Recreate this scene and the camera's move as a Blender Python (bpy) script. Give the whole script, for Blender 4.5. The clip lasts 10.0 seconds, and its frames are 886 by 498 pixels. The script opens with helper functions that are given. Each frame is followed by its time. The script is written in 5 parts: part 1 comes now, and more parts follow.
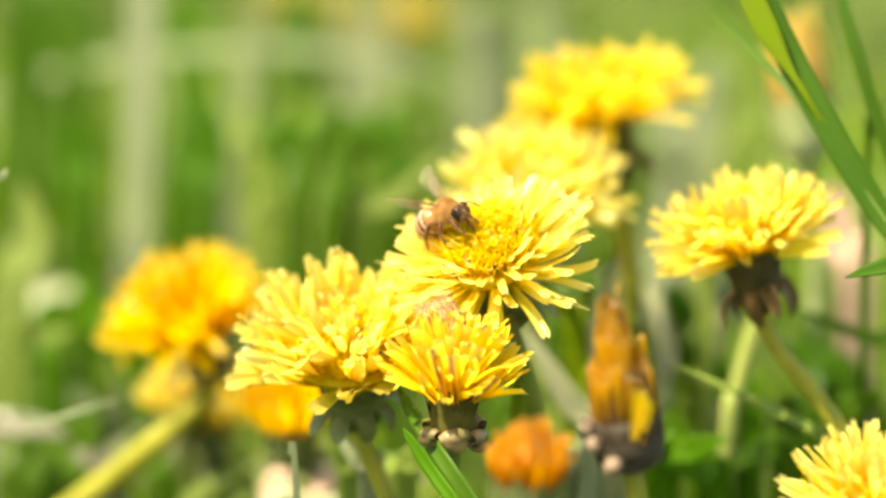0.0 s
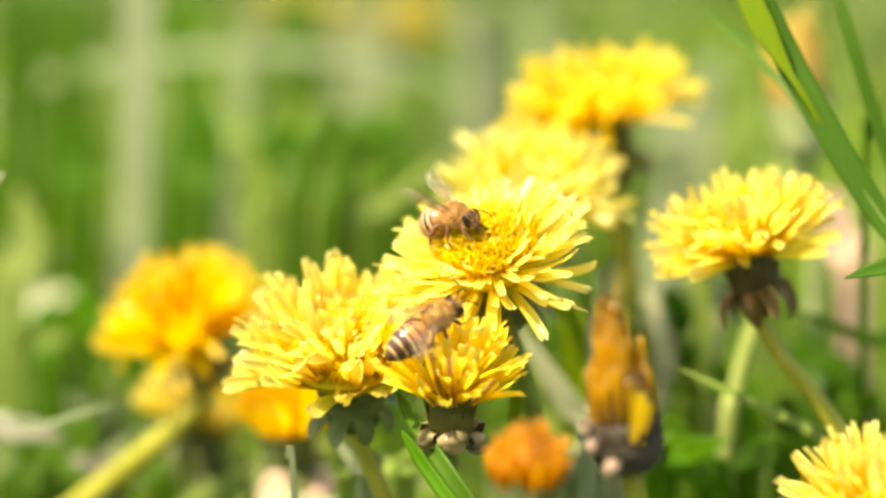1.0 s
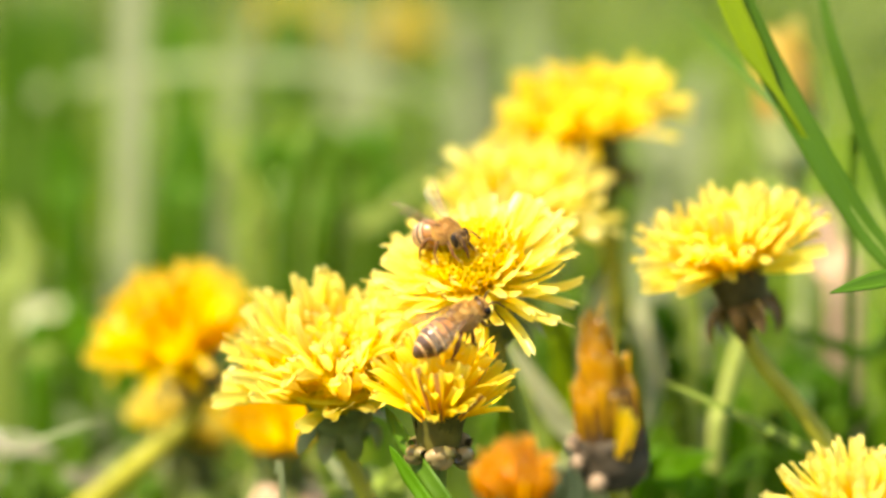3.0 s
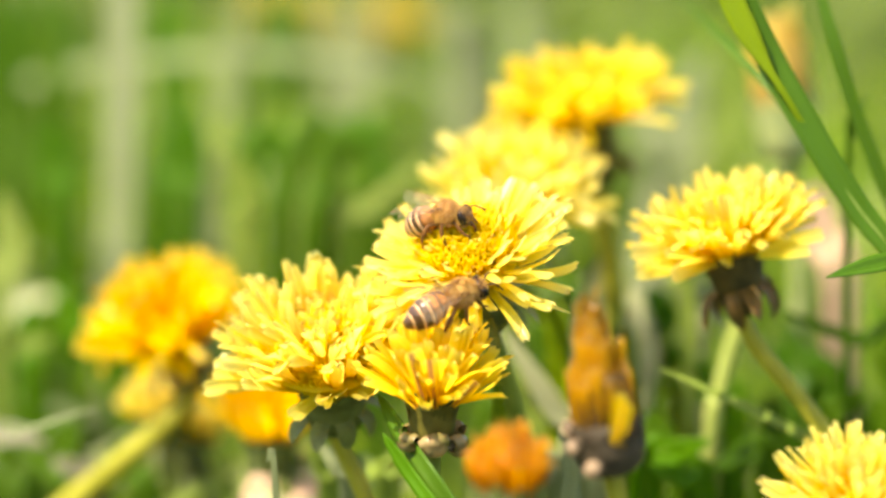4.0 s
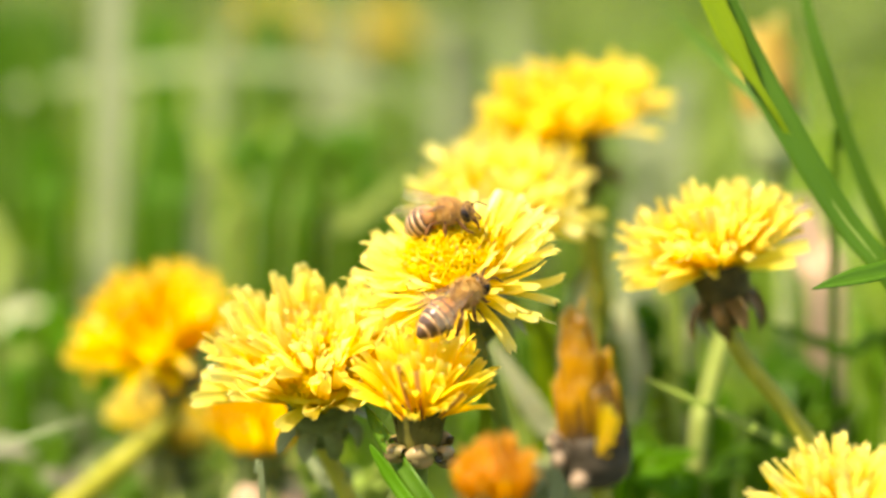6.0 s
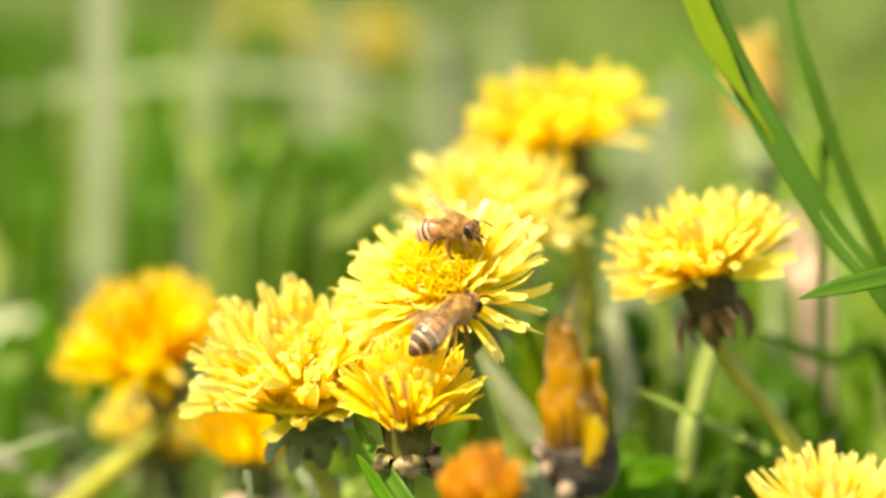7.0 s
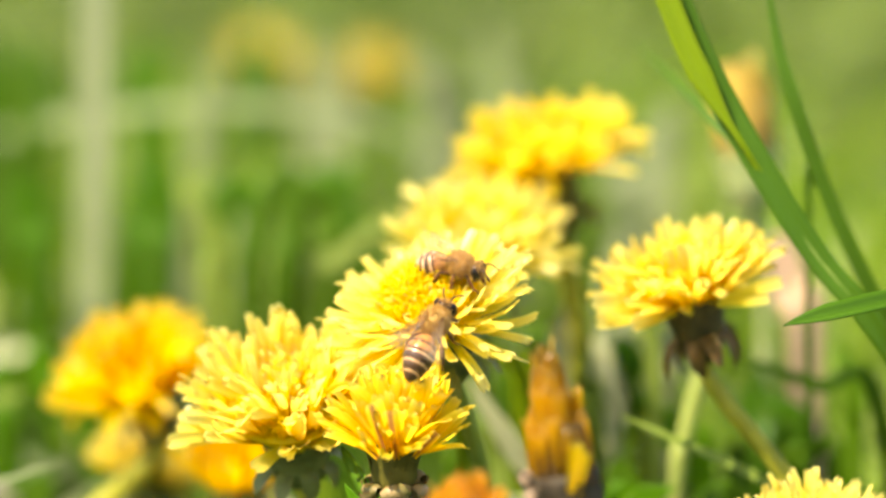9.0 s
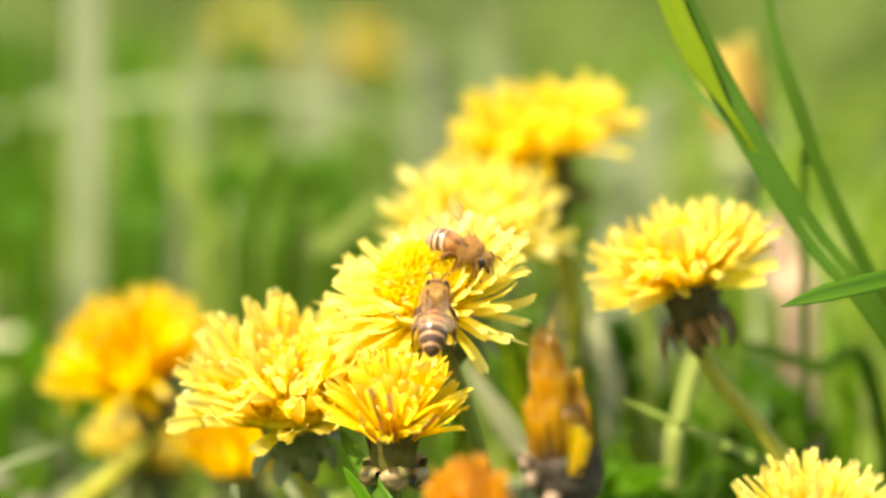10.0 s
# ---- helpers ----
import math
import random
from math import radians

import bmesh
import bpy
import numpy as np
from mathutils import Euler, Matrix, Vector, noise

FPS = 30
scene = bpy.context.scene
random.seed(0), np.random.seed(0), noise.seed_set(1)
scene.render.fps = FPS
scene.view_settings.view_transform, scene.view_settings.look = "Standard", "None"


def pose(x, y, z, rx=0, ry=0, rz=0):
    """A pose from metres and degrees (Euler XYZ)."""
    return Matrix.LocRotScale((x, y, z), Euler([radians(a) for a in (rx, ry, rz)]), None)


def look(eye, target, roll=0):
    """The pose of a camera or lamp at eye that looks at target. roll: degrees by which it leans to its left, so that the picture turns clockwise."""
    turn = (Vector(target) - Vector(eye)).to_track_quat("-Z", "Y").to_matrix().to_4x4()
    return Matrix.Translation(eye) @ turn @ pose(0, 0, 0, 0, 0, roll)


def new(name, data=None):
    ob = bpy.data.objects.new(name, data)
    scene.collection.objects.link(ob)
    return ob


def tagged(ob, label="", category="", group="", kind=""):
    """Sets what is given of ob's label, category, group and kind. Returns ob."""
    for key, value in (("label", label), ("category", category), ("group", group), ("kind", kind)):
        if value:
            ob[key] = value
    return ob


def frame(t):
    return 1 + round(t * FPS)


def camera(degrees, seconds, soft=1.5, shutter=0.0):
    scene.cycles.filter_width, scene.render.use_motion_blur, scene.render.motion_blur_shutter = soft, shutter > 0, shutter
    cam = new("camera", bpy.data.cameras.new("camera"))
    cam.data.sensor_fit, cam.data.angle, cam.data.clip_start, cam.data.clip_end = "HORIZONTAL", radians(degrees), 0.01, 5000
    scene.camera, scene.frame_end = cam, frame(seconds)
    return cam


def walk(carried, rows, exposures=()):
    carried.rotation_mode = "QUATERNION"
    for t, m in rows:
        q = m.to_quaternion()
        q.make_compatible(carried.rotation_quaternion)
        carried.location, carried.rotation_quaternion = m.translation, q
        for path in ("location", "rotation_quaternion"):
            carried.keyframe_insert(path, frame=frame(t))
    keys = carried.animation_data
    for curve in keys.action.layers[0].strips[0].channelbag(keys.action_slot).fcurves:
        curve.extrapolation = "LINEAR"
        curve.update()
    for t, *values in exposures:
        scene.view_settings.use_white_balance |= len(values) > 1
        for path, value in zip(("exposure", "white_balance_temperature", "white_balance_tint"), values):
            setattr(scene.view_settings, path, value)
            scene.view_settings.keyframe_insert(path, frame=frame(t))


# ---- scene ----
cam = camera(18, 10.0, soft=2.6)
cam.data.dof.use_dof = True
cam.data.dof.focus_distance = 0.3720
cam.data.dof.aperture_fstop = 7.3
PATH = [
    (0, pose(0.00000, 0.00000, 0.18000, 80.0000, -0.0000, 0.0000)),
    (0.5, pose(0.00069, 0.00034, 0.17964, 80.0479, 0.1238, -0.1108)),
    (1, pose(-0.00008, 0.00105, 0.17945, 80.0988, 0.1718, -0.0898)),
    (1.5, pose(0.00006, 0.00089, 0.17937, 80.2054, 0.1748, -0.0263)),
    (2, pose(0.00043, -0.00017, 0.17974, 80.2318, 0.3008, -0.0818)),
    (2.5, pose(0.00144, -0.00161, 0.18144, 80.2985, 0.3017, -0.0957)),
    (4, pose(0.00175, 0.00244, 0.17916, 80.1334, 0.4723, -0.2614)),
    (4.5, pose(0.00174, 0.00184, 0.17933, 80.1902, 0.5261, -0.4720)),
    (5, pose(0.00246, 0.00113, 0.17938, 80.2801, 0.6461, -0.4695)),
    (6.5, pose(0.00217, 0.00202, 0.17939, 80.3920, 0.3868, -0.4455)),
    (7, pose(0.00351, 0.00145, 0.17986, 80.4943, 0.5365, -0.5308)),
    (7.5, pose(0.00371, 0.00092, 0.18040, 80.7079, 0.6658, -0.4422)),
    (8, pose(0.00419, 0.00012, 0.18054, 80.9113, 0.7814, -0.3167)),
    (8.5, pose(0.00566, -0.00121, 0.18183, 80.9021, 0.8319, -0.3288)),
    (9, pose(0.00659, -0.00022, 0.18052, 81.0400, 1.0072, -0.4301)),
    (9.5, pose(0.00499, -0.00087, 0.18019, 80.8139, 1.0072, -0.7862)),
    (10, pose(0.00429, -0.00052, 0.18064, 80.6787, 1.2222, -0.8652)),
]
walk(cam, PATH, exposures=[(0, 1.48, 7600, 10), (10, 1.45, 7600, 10)])

# ---------------------------------------------------------------- light
SUN_EL, SUN_AZ = 57.0, -124.0        # elevation; degrees clockwise from +y
world = bpy.data.worlds.new("sky")
scene.world = world
world.use_nodes = True
wn = world.node_tree.nodes
sky = wn.new("ShaderNodeTexSky")
sky.sky_type = "NISHITA"
sky.sun_disc = False
sky.sun_elevation = radians(SUN_EL)
sky.sun_rotation = radians(SUN_AZ)
world.node_tree.links.new(sky.outputs[0], wn["Background"].inputs["Color"])
wn["Background"].inputs["Strength"].default_value = 0.15
sun_data = bpy.data.lights.new("sun", "SUN")
sun_data.energy, sun_data.angle, sun_data.color = 4.6, radians(0.53), (1.0, 0.95, 0.86)
sun = new("sun", sun_data)
sun_dir = Vector((math.sin(radians(SUN_AZ)) * math.cos(radians(SUN_EL)), math.cos(radians(SUN_AZ)) * math.cos(radians(SUN_EL)), math.sin(radians(SUN_EL))))
sun.matrix_world = look(sun_dir * 5, (0, 0, 0))


# ---------------------------------------------------------------- materials
class Nodes:
    """A small wrapper that adds and links shader nodes."""

    def __init__(self, name):
        self.mat = bpy.data.materials.new(name)
        self.mat.use_nodes = True
        self.tree = self.mat.node_tree
        self.bsdf = self.tree.nodes["Principled BSDF"]
        self.out = self.tree.nodes["Material Output"]

    def add(self, kind, **values):
        n = self.tree.nodes.new("ShaderNode" + kind)
        for key, v in values.items():
            n.inputs[key.replace("_", " ")].default_value = v
        return n

    def link(self, a, b):
        self.tree.links.new(a, b)

    def ramp(self, fac, stops):
        n = self.tree.nodes.new("ShaderNodeValToRGB")
        while len(n.color_ramp.elements) < len(stops):
            n.color_ramp.elements.new(0.5)
        for e, (p, c) in zip(n.color_ramp.elements, stops):
            e.position, e.color = p, (*c, 1)
        self.link(fac, n.inputs["Fac"])
        return n.outputs["Color"]

    def noise(self, scale, detail=3.0, coord="Object"):
        tc = self.add("TexCoord")
        n = self.add("TexNoise", Scale=scale, Detail=detail)
        self.link(tc.outputs[coord], n.inputs["Vector"])
        return n.outputs["Fac"]

    def mix(self, fac, a, b, blend="MIX"):
        n = self.tree.nodes.new("ShaderNodeMix")
        n.data_type, n.blend_type = "RGBA", blend
        for sock, v in ((n.inputs[0], fac), (n.inputs[6], a), (n.inputs[7], b)):
            if isinstance(v, bpy.types.NodeSocket):
                self.link(v, sock)
            else:
                sock.default_value = v if isinstance(v, (int, float)) else (*v, 1)
        return n.outputs[2]

    def bump(self, height, strength, distance):
        n = self.add("Bump", Strength=strength, Distance=distance)
        self.link(height, n.inputs["Height"])
        self.link(n.outputs["Normal"], self.bsdf.inputs["Normal"])

    def uv(self):
        s = self.add("SeparateXYZ")
        self.link(self.add("TexCoord").outputs["UV"], s.inputs[0])
        return s.outputs[0], s.outputs[1]

    def colour(self, c, rough=0.5, translucent=0.0):
        b = self.bsdf
        if isinstance(c, bpy.types.NodeSocket):
            self.link(c, b.inputs["Base Color"])
        else:
            b.inputs["Base Color"].default_value = (*c, 1)
        b.inputs["Roughness"].default_value = rough
        if translucent:
            t, m = self.add("BsdfTranslucent"), self.add("MixShader", Fac=translucent)
            if isinstance(c, bpy.types.NodeSocket):
                self.link(c, t.inputs["Color"])
            else:
                t.inputs["Color"].default_value = (*c, 1)
            self.link(b.outputs[0], m.inputs[1])
            self.link(t.outputs[0], m.inputs[2])
            self.link(m.outputs[0], self.out.inputs["Surface"])
        return self.mat


def petal_material(name, base, mid, tip, stripe=None, blotch=None):
    n = Nodes(name)
    u, v = n.uv()
    # The pale tip is petal tone plus a sunlit highlight put into the colour.
    c = n.ramp(v, [(0.0, base), (0.50, mid), (0.86, tip), (1.0, tuple(k * 0.7 + 0.3 * j for k, j in zip(tip, (0.98, 0.92, 0.60))))])
    rnd = n.add("ObjectInfo").outputs["Random"]
    c = n.mix(n.ramp(rnd, [(0.0, (0, 0, 0)), (1.0, (0.40, 0.40, 0.40))]), c, mid)
    streak = n.add("TexNoise", Scale=1.0, Detail=2.0)
    mp = n.add("Mapping")
    mp.inputs["Scale"].default_value = (9.0, 1.2, 1.0)
    n.link(n.add("TexCoord").outputs["UV"], mp.inputs["Vector"])
    n.link(mp.outputs[0], streak.inputs["Vector"])
    c = n.mix(0.35, c, n.ramp(streak.outputs["Fac"], [(0.35, tuple(k * 0.72 for k in mid)), (0.65, tip)]))
    if stripe:
        s = n.ramp(u, [(0.22, (0, 0, 0)), (0.36, (1, 1, 1)), (0.62, (1, 1, 1)), (0.78, (0, 0, 0))])
        c = n.mix(s, c, stripe)
    if blotch:
        c = n.mix(n.ramp(n.noise(110.0, 2.0), [(0.50, (0, 0, 0)), (0.72, (0.6, 0.6, 0.6))]), c, blotch)
    n.bump(streak.outputs["Fac"], 0.25, 0.0002)
    n.bsdf.inputs["Specular IOR Level"].default_value = 0.65
    return n.colour(c, 0.33, 0.68)


def leaf_material(name, dark, light, dry, dry_amount=0.1, translucent=0.35, rough=0.45, island=True, tuft_shade=14.0, gloss=0.22):
    """Grass and leaf green, varied blade by blade and along the blade."""
    n = Nodes(name)
    u, v = n.uv()
    rnd = n.add("NewGeometry").outputs["Random Per Island"] if island else n.add("ObjectInfo").outputs["Random"]
    c = n.ramp(rnd, [(0.0, dark), (0.8 - dry_amount, light), (1.0 - dry_amount, light), (1.0, dry)])
    # Dark tufts: some varied tone, mostly shade between clumps put into the blade colour.
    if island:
        c = n.mix(n.ramp(n.noise(tuft_shade, 2.0), [(0.40, (0.85, 0.85, 0.85)), (0.56, (0, 0, 0))]), c, tuple(k * 0.55 for k in dark))
    veins = n.add("TexWave", Scale=5.0, Distortion=0.4)
    mp = n.add("Mapping")
    mp.inputs["Scale"].default_value = (1.0, 0.04, 1.0)
    n.link(n.add("TexCoord").outputs["UV"], mp.inputs["Vector"])
    n.link(mp.outputs[0], veins.inputs["Vector"])
    c = n.mix(0.22, c, n.ramp(veins.outputs["Fac"], [(0.2, tuple(k * 0.6 for k in dark)), (0.8, light)]))
    c = n.mix(n.ramp(n.noise(90.0, 4.0), [(0.45, (0, 0, 0)), (0.75, (0.25, 0.25, 0.25))]), c, light)
    n.bump(veins.outputs["Fac"], 0.2, 0.0003)
    n.bsdf.inputs["Specular IOR Level"].default_value = gloss
    return n.colour(c, rough, translucent)


def mottled(name, a, b, scale, rough=0.6, translucent=0.0, strength=0.3, distance=0.0003):
    n = Nodes(name)
    h = n.noise(scale, 5.0)
    c = n.ramp(h, [(0.3, a), (0.7, b)])
    n.bump(h, strength, distance)
    n.bsdf.inputs["Specular IOR Level"].default_value = 0.2
    return n.colour(c, rough, translucent)


# Tip colours are whitened to carry the bright highlights on the petals.
YELLOW = petal_material("petal_yellow", (0.97, 0.74, 0.012), (0.97, 0.77, 0.020), (0.98, 0.870, 0.27))
YELLOW_WARM = petal_material("petal_warm_yellow", (0.94, 0.63, 0.008), (0.96, 0.72, 0.014), (0.97, 0.83, 0.20))
YELLOW_DEEP = petal_material("petal_deep_yellow", (0.94, 0.60, 0.008), (0.95, 0.68, 0.014), (0.96, 0.76, 0.06))
WITHERED = petal_material("petal_withered", (0.05, 0.03, 0.012), (0.12, 0.06, 0.016), (0.22, 0.11, 0.02))
GOLD = petal_material("petal_golden", (0.88, 0.47, 0.003), (0.93, 0.61, 0.005), (0.95, 0.68, 0.012))
ORANGE = petal_material("petal_orange", (0.07, 0.04, 0.014), (0.46, 0.21, 0.006), (0.90, 0.51, 0.010), blotch=(0.14, 0.07, 0.014))
ORANGE_FRESH = petal_material("petal_orange_fresh", (0.30, 0.13, 0.010), (0.72, 0.30, 0.003), (0.87, 0.43, 0.004), blotch=(0.28, 0.12, 0.015))
DULL = petal_material("petal_dull", (0.60, 0.46, 0.08), (0.70, 0.54, 0.07), (0.76, 0.60, 0.08))
BUFF = petal_material("petal_buff", (0.66, 0.46, 0.18), (0.80, 0.57, 0.13), (0.86, 0.66, 0.12))
BROWNED = petal_material("petal_browned", (0.70, 0.36, 0.01), (0.90, 0.58, 0.015), (0.90, 0.66, 0.04), (0.36, 0.18, 0.05))
STYLE = mottled("style_gold", (0.97, 0.74, 0.018), (0.97, 0.81, 0.040), 900, 0.6, 0.62)
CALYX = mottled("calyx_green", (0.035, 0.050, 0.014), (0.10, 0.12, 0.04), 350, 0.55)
BRACT = mottled("bract_green", (0.07, 0.09, 0.018), (0.18, 0.21, 0.06), 300, 0.5, 0.15)
BRACT_RED = mottled("bract_reddish", (0.050, 0.042, 0.008), (0.16, 0.085, 0.025), 220, 0.55, 0.1)
BRACT_TAN = mottled("bract_tan", (0.075, 0.085, 0.014), (0.38, 0.25, 0.12), 260, 0.26, 0.1)
BRACT_PINK = mottled("bract_pale_pink", (0.17, 0.11, 0.07), (0.36, 0.25, 0.15), 250, 0.5, 0.15)
CALYX_OLIVE = mottled("calyx_olive", (0.06, 0.055, 0.006), (0.14, 0.12, 0.02), 300, 0.6, 0.15)
CALYX_SAGE = mottled("calyx_sage", (0.07, 0.085, 0.02), (0.19, 0.22, 0.07), 260, 0.45, 0.2)
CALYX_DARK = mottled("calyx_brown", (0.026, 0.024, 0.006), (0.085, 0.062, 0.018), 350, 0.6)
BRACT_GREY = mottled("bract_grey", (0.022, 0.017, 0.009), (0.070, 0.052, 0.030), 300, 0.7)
STEM = mottled("stem_green", (0.13, 0.19, 0.025), (0.25, 0.31, 0.06), 160, 0.4, 0.2)
STEM_OLIVE = mottled("stem_olive", (0.27, 0.26, 0.02), (0.44, 0.41, 0.05), 160, 0.4, 0.25)
STEM_PALE = mottled("stem_pale", (0.24, 0.30, 0.10), (0.40, 0.44, 0.20), 160, 0.45, 0.2)
STEM_LIME = mottled("stem_lime", (0.28, 0.34, 0.07), (0.42, 0.47, 0.14), 160, 0.45, 0.25)
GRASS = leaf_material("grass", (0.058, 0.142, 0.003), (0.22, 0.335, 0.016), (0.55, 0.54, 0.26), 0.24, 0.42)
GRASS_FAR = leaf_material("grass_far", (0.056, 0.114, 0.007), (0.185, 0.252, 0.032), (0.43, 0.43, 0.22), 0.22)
BLADE = leaf_material("blade_green", (0.040, 0.110, 0.003), (0.075, 0.165, 0.009), (0.08, 0.17, 0.010), 0.1, 0.35, 0.4, False)
MIDRIB = mottled("midrib", (0.16, 0.24, 0.04), (0.26, 0.34, 0.08), 200, 0.5, 0.2)
BLADE_YG = leaf_material("blade_yellow_green", (0.16, 0.25, 0.005), (0.23, 0.33, 0.008), (0.25, 0.34, 0.012), 0.1, 0.45, 0.35, False)
BLADE_PALE = leaf_material("blade_pale", (0.20, 0.24, 0.10), (0.275, 0.305, 0.15), (0.30, 0.32, 0.17), 0.1, 0.3, 0.5, False)
BLADE_LIME = leaf_material("blade_lime", (0.22, 0.31, 0.04), (0.32, 0.41, 0.08), (0.36, 0.43, 0.10), 0.1, 0.4, 0.5, False)
BLADE_BLEACHED = leaf_material("blade_bleached", (0.13, 0.125, 0.075), (0.20, 0.19, 0.12), (0.21, 0.20, 0.13), 0.1, 0.2, 0.7, False)
BLADE_STRAW = leaf_material("blade_straw", (0.34, 0.36, 0.16), (0.44, 0.45, 0.24), (0.46, 0.46, 0.26), 0.1, 0.3, 0.5, False)
BLADE_DRY = leaf_material("blade_dry", (0.42, 0.27, 0.16), (0.58, 0.40, 0.27), (0.55, 0.42, 0.3), 0.1, 0.3, 0.7, False)
LEAF_VIVID = leaf_material("leaf_vivid", (0.055, 0.165, 0.001), (0.095, 0.245, 0.002), (0.10, 0.25, 0.003), 0.1, 0.45, 0.5, False)
# Dark leaf green; in the sward behind it stands in for shaded clumps.
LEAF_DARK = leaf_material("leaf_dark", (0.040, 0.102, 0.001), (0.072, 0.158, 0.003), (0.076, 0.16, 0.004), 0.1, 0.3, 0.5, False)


def ground_material():
    n = Nodes("turf")
    c = n.ramp(n.noise(7.0, 6.0), [(0.3, (0.016, 0.028, 0.006)), (0.5, (0.028, 0.050, 0.010)), (0.72, (0.055, 0.075, 0.02))])
    c = n.mix(n.ramp(n.noise(120.0, 5.0), [(0.45, (0, 0, 0)), (0.7, (0.6, 0.6, 0.6))]), c, (0.065, 0.052, 0.026))
    n.bump(n.noise(200.0, 6.0), 0.6, 0.003)
    return n.colour(c, 0.9)


TURF = ground_material()


def fuzz_material(name, a, b):
    n = Nodes(name)
    c = n.ramp(n.noise(1400.0, 3.0), [(0.3, a), (0.7, b)])
    n.bump(n.noise(4000.0, 2.0), 0.5, 0.0001)
    n.bsdf.inputs["Sheen Weight"].default_value = 0.25
    return n.colour(c, 0.75)


def tergite_material(name, pale, amber, edge, dark):
    """Pale hair in front, amber behind it and a dark hind edge that begins at edge."""
    n = Nodes(name)
    u, v = n.uv()
    c = n.ramp(v, [(0.0, pale), (edge * 0.6, tuple((a + b) / 2 for a, b in zip(pale, amber))), (edge * 0.9, amber), (edge, dark), (1.0, tuple(k * 0.6 for k in dark))])
    c = n.mix(n.ramp(n.noise(2500.0, 2.0), [(0.4, (0, 0, 0)), (0.7, (0.12, 0.12, 0.12))]), c, (0.36, 0.2, 0.08))
    n.bump(n.noise(3000.0, 2.0), 0.25, 0.00008)
    return n.colour(c, 0.30)


def wing_material():
    n = Nodes("wing_membrane")
    b = n.bsdf
    b.inputs["Base Color"].default_value = (0.70, 0.56, 0.38, 1)
    b.inputs["Roughness"].default_value = 0.22
    t, m = n.add("BsdfTransparent"), n.add("MixShader", Fac=0.08)
    t.inputs["Color"].default_value = (0.985, 0.965, 0.93, 1)
    n.bump(n.noise(1500.0, 2.0), 0.5, 0.0002)
    n.link(t.outputs[0], m.inputs[1])
    n.link(b.outputs[0], m.inputs[2])
    n.link(m.outputs[0], n.out.inputs["Surface"])
    return n.mat


FUZZ = fuzz_material("thorax_fuzz", (0.24, 0.10, 0.010), (0.42, 0.19, 0.020))
HAIR = fuzz_material("bee_hair", (0.36, 0.175, 0.020), (0.52, 0.275, 0.036))
TERGITE = tergite_material("tergite_banded", (0.78, 0.52, 0.31), (0.52, 0.26, 0.09), 0.44, (0.075, 0.033, 0.016))
TERGITE_AMBER = tergite_material("tergite_amber", (0.56, 0.25, 0.07), (0.44, 0.165, 0.040), 0.82, (0.11, 0.040, 0.014))
TERGITE_PALE = tergite_material("tergite_pale", (0.80, 0.58, 0.38), (0.52, 0.27, 0.10), 0.56, (0.060, 0.028, 0.015))
FUZZ_TAN = fuzz_material("thorax_fuzz_tan", (0.40, 0.21, 0.035), (0.56, 0.33, 0.065))
CHITIN = mottled("chitin_brown", (0.07, 0.028, 0.010), (0.20, 0.085, 0.024), 1500, 0.35, 0, 0.2, 0.00005)
CHITIN_DARK = mottled("chitin_dark", (0.025, 0.012, 0.006), (0.09, 0.040, 0.015), 1500, 0.3, 0, 0.2, 0.00005)
EYE = mottled("compound_eye", (0.008, 0.006, 0.005), (0.02, 0.014, 0.01), 6000, 0.12, 0, 0.1, 0.00002)
WING = wing_material()
VEIN = mottled("wing_vein", (0.10, 0.045, 0.015), (0.18, 0.08, 0.03), 900, 0.5)


# ---------------------------------------------------------------- building helpers
def mesh_of(name, verts, faces, material, uvs=None, smooth=True):
    me = bpy.data.meshes.new(name)
    me.from_pydata([tuple(v) for v in verts], [], faces)
    if uvs is not None:
        layer = me.uv_layers.new(name="UVMap")
        index = np.empty(len(me.loops), dtype=np.int32)
        me.loops.foreach_get("vertex_index", index)
        layer.data.foreach_set("uv", np.asarray(uvs, dtype=np.float32)[index].ravel())
    me.materials.append(material)
    if smooth:
        me.polygons.foreach_set("use_smooth", [True] * len(me.polygons))
    me.update()
    return me


def part(name, me, parent, label="", m=None):
    ob = new(name, me)
    ob.parent = parent
    if m is not None:
        ob.matrix_basis = m
    if label:
        tagged(ob, label)
    return ob


def frame_of(axis, spin=0.0, origin=(0, 0, 0)):
    """A pose whose z is the axis."""
    q = Vector(axis).normalized().to_track_quat("Z", "Y")
    return Matrix.Translation(origin) @ q.to_matrix().to_4x4() @ Matrix.Rotation(spin, 4, "Z")


def spline(points, n):
    """Points along a smooth curve through the given ones."""
    p = [Vector(q) for q in points]
    p = [p[0] * 2 - p[1]] + p + [p[-1] * 2 - p[-2]]
    out = []
    segs = len(p) - 3
    for i in range(n + 1):
        s = min(i / n * segs, segs - 1e-6)
        k, f = int(s), s - int(s)
        a, b, c, d = p[k:k + 4]
        out.append(0.5 * (2 * b + (c - a) * f + (2 * a - 5 * b + 4 * c - d) * f * f + (3 * b - a - 3 * c + d) * f ** 3))
    return out


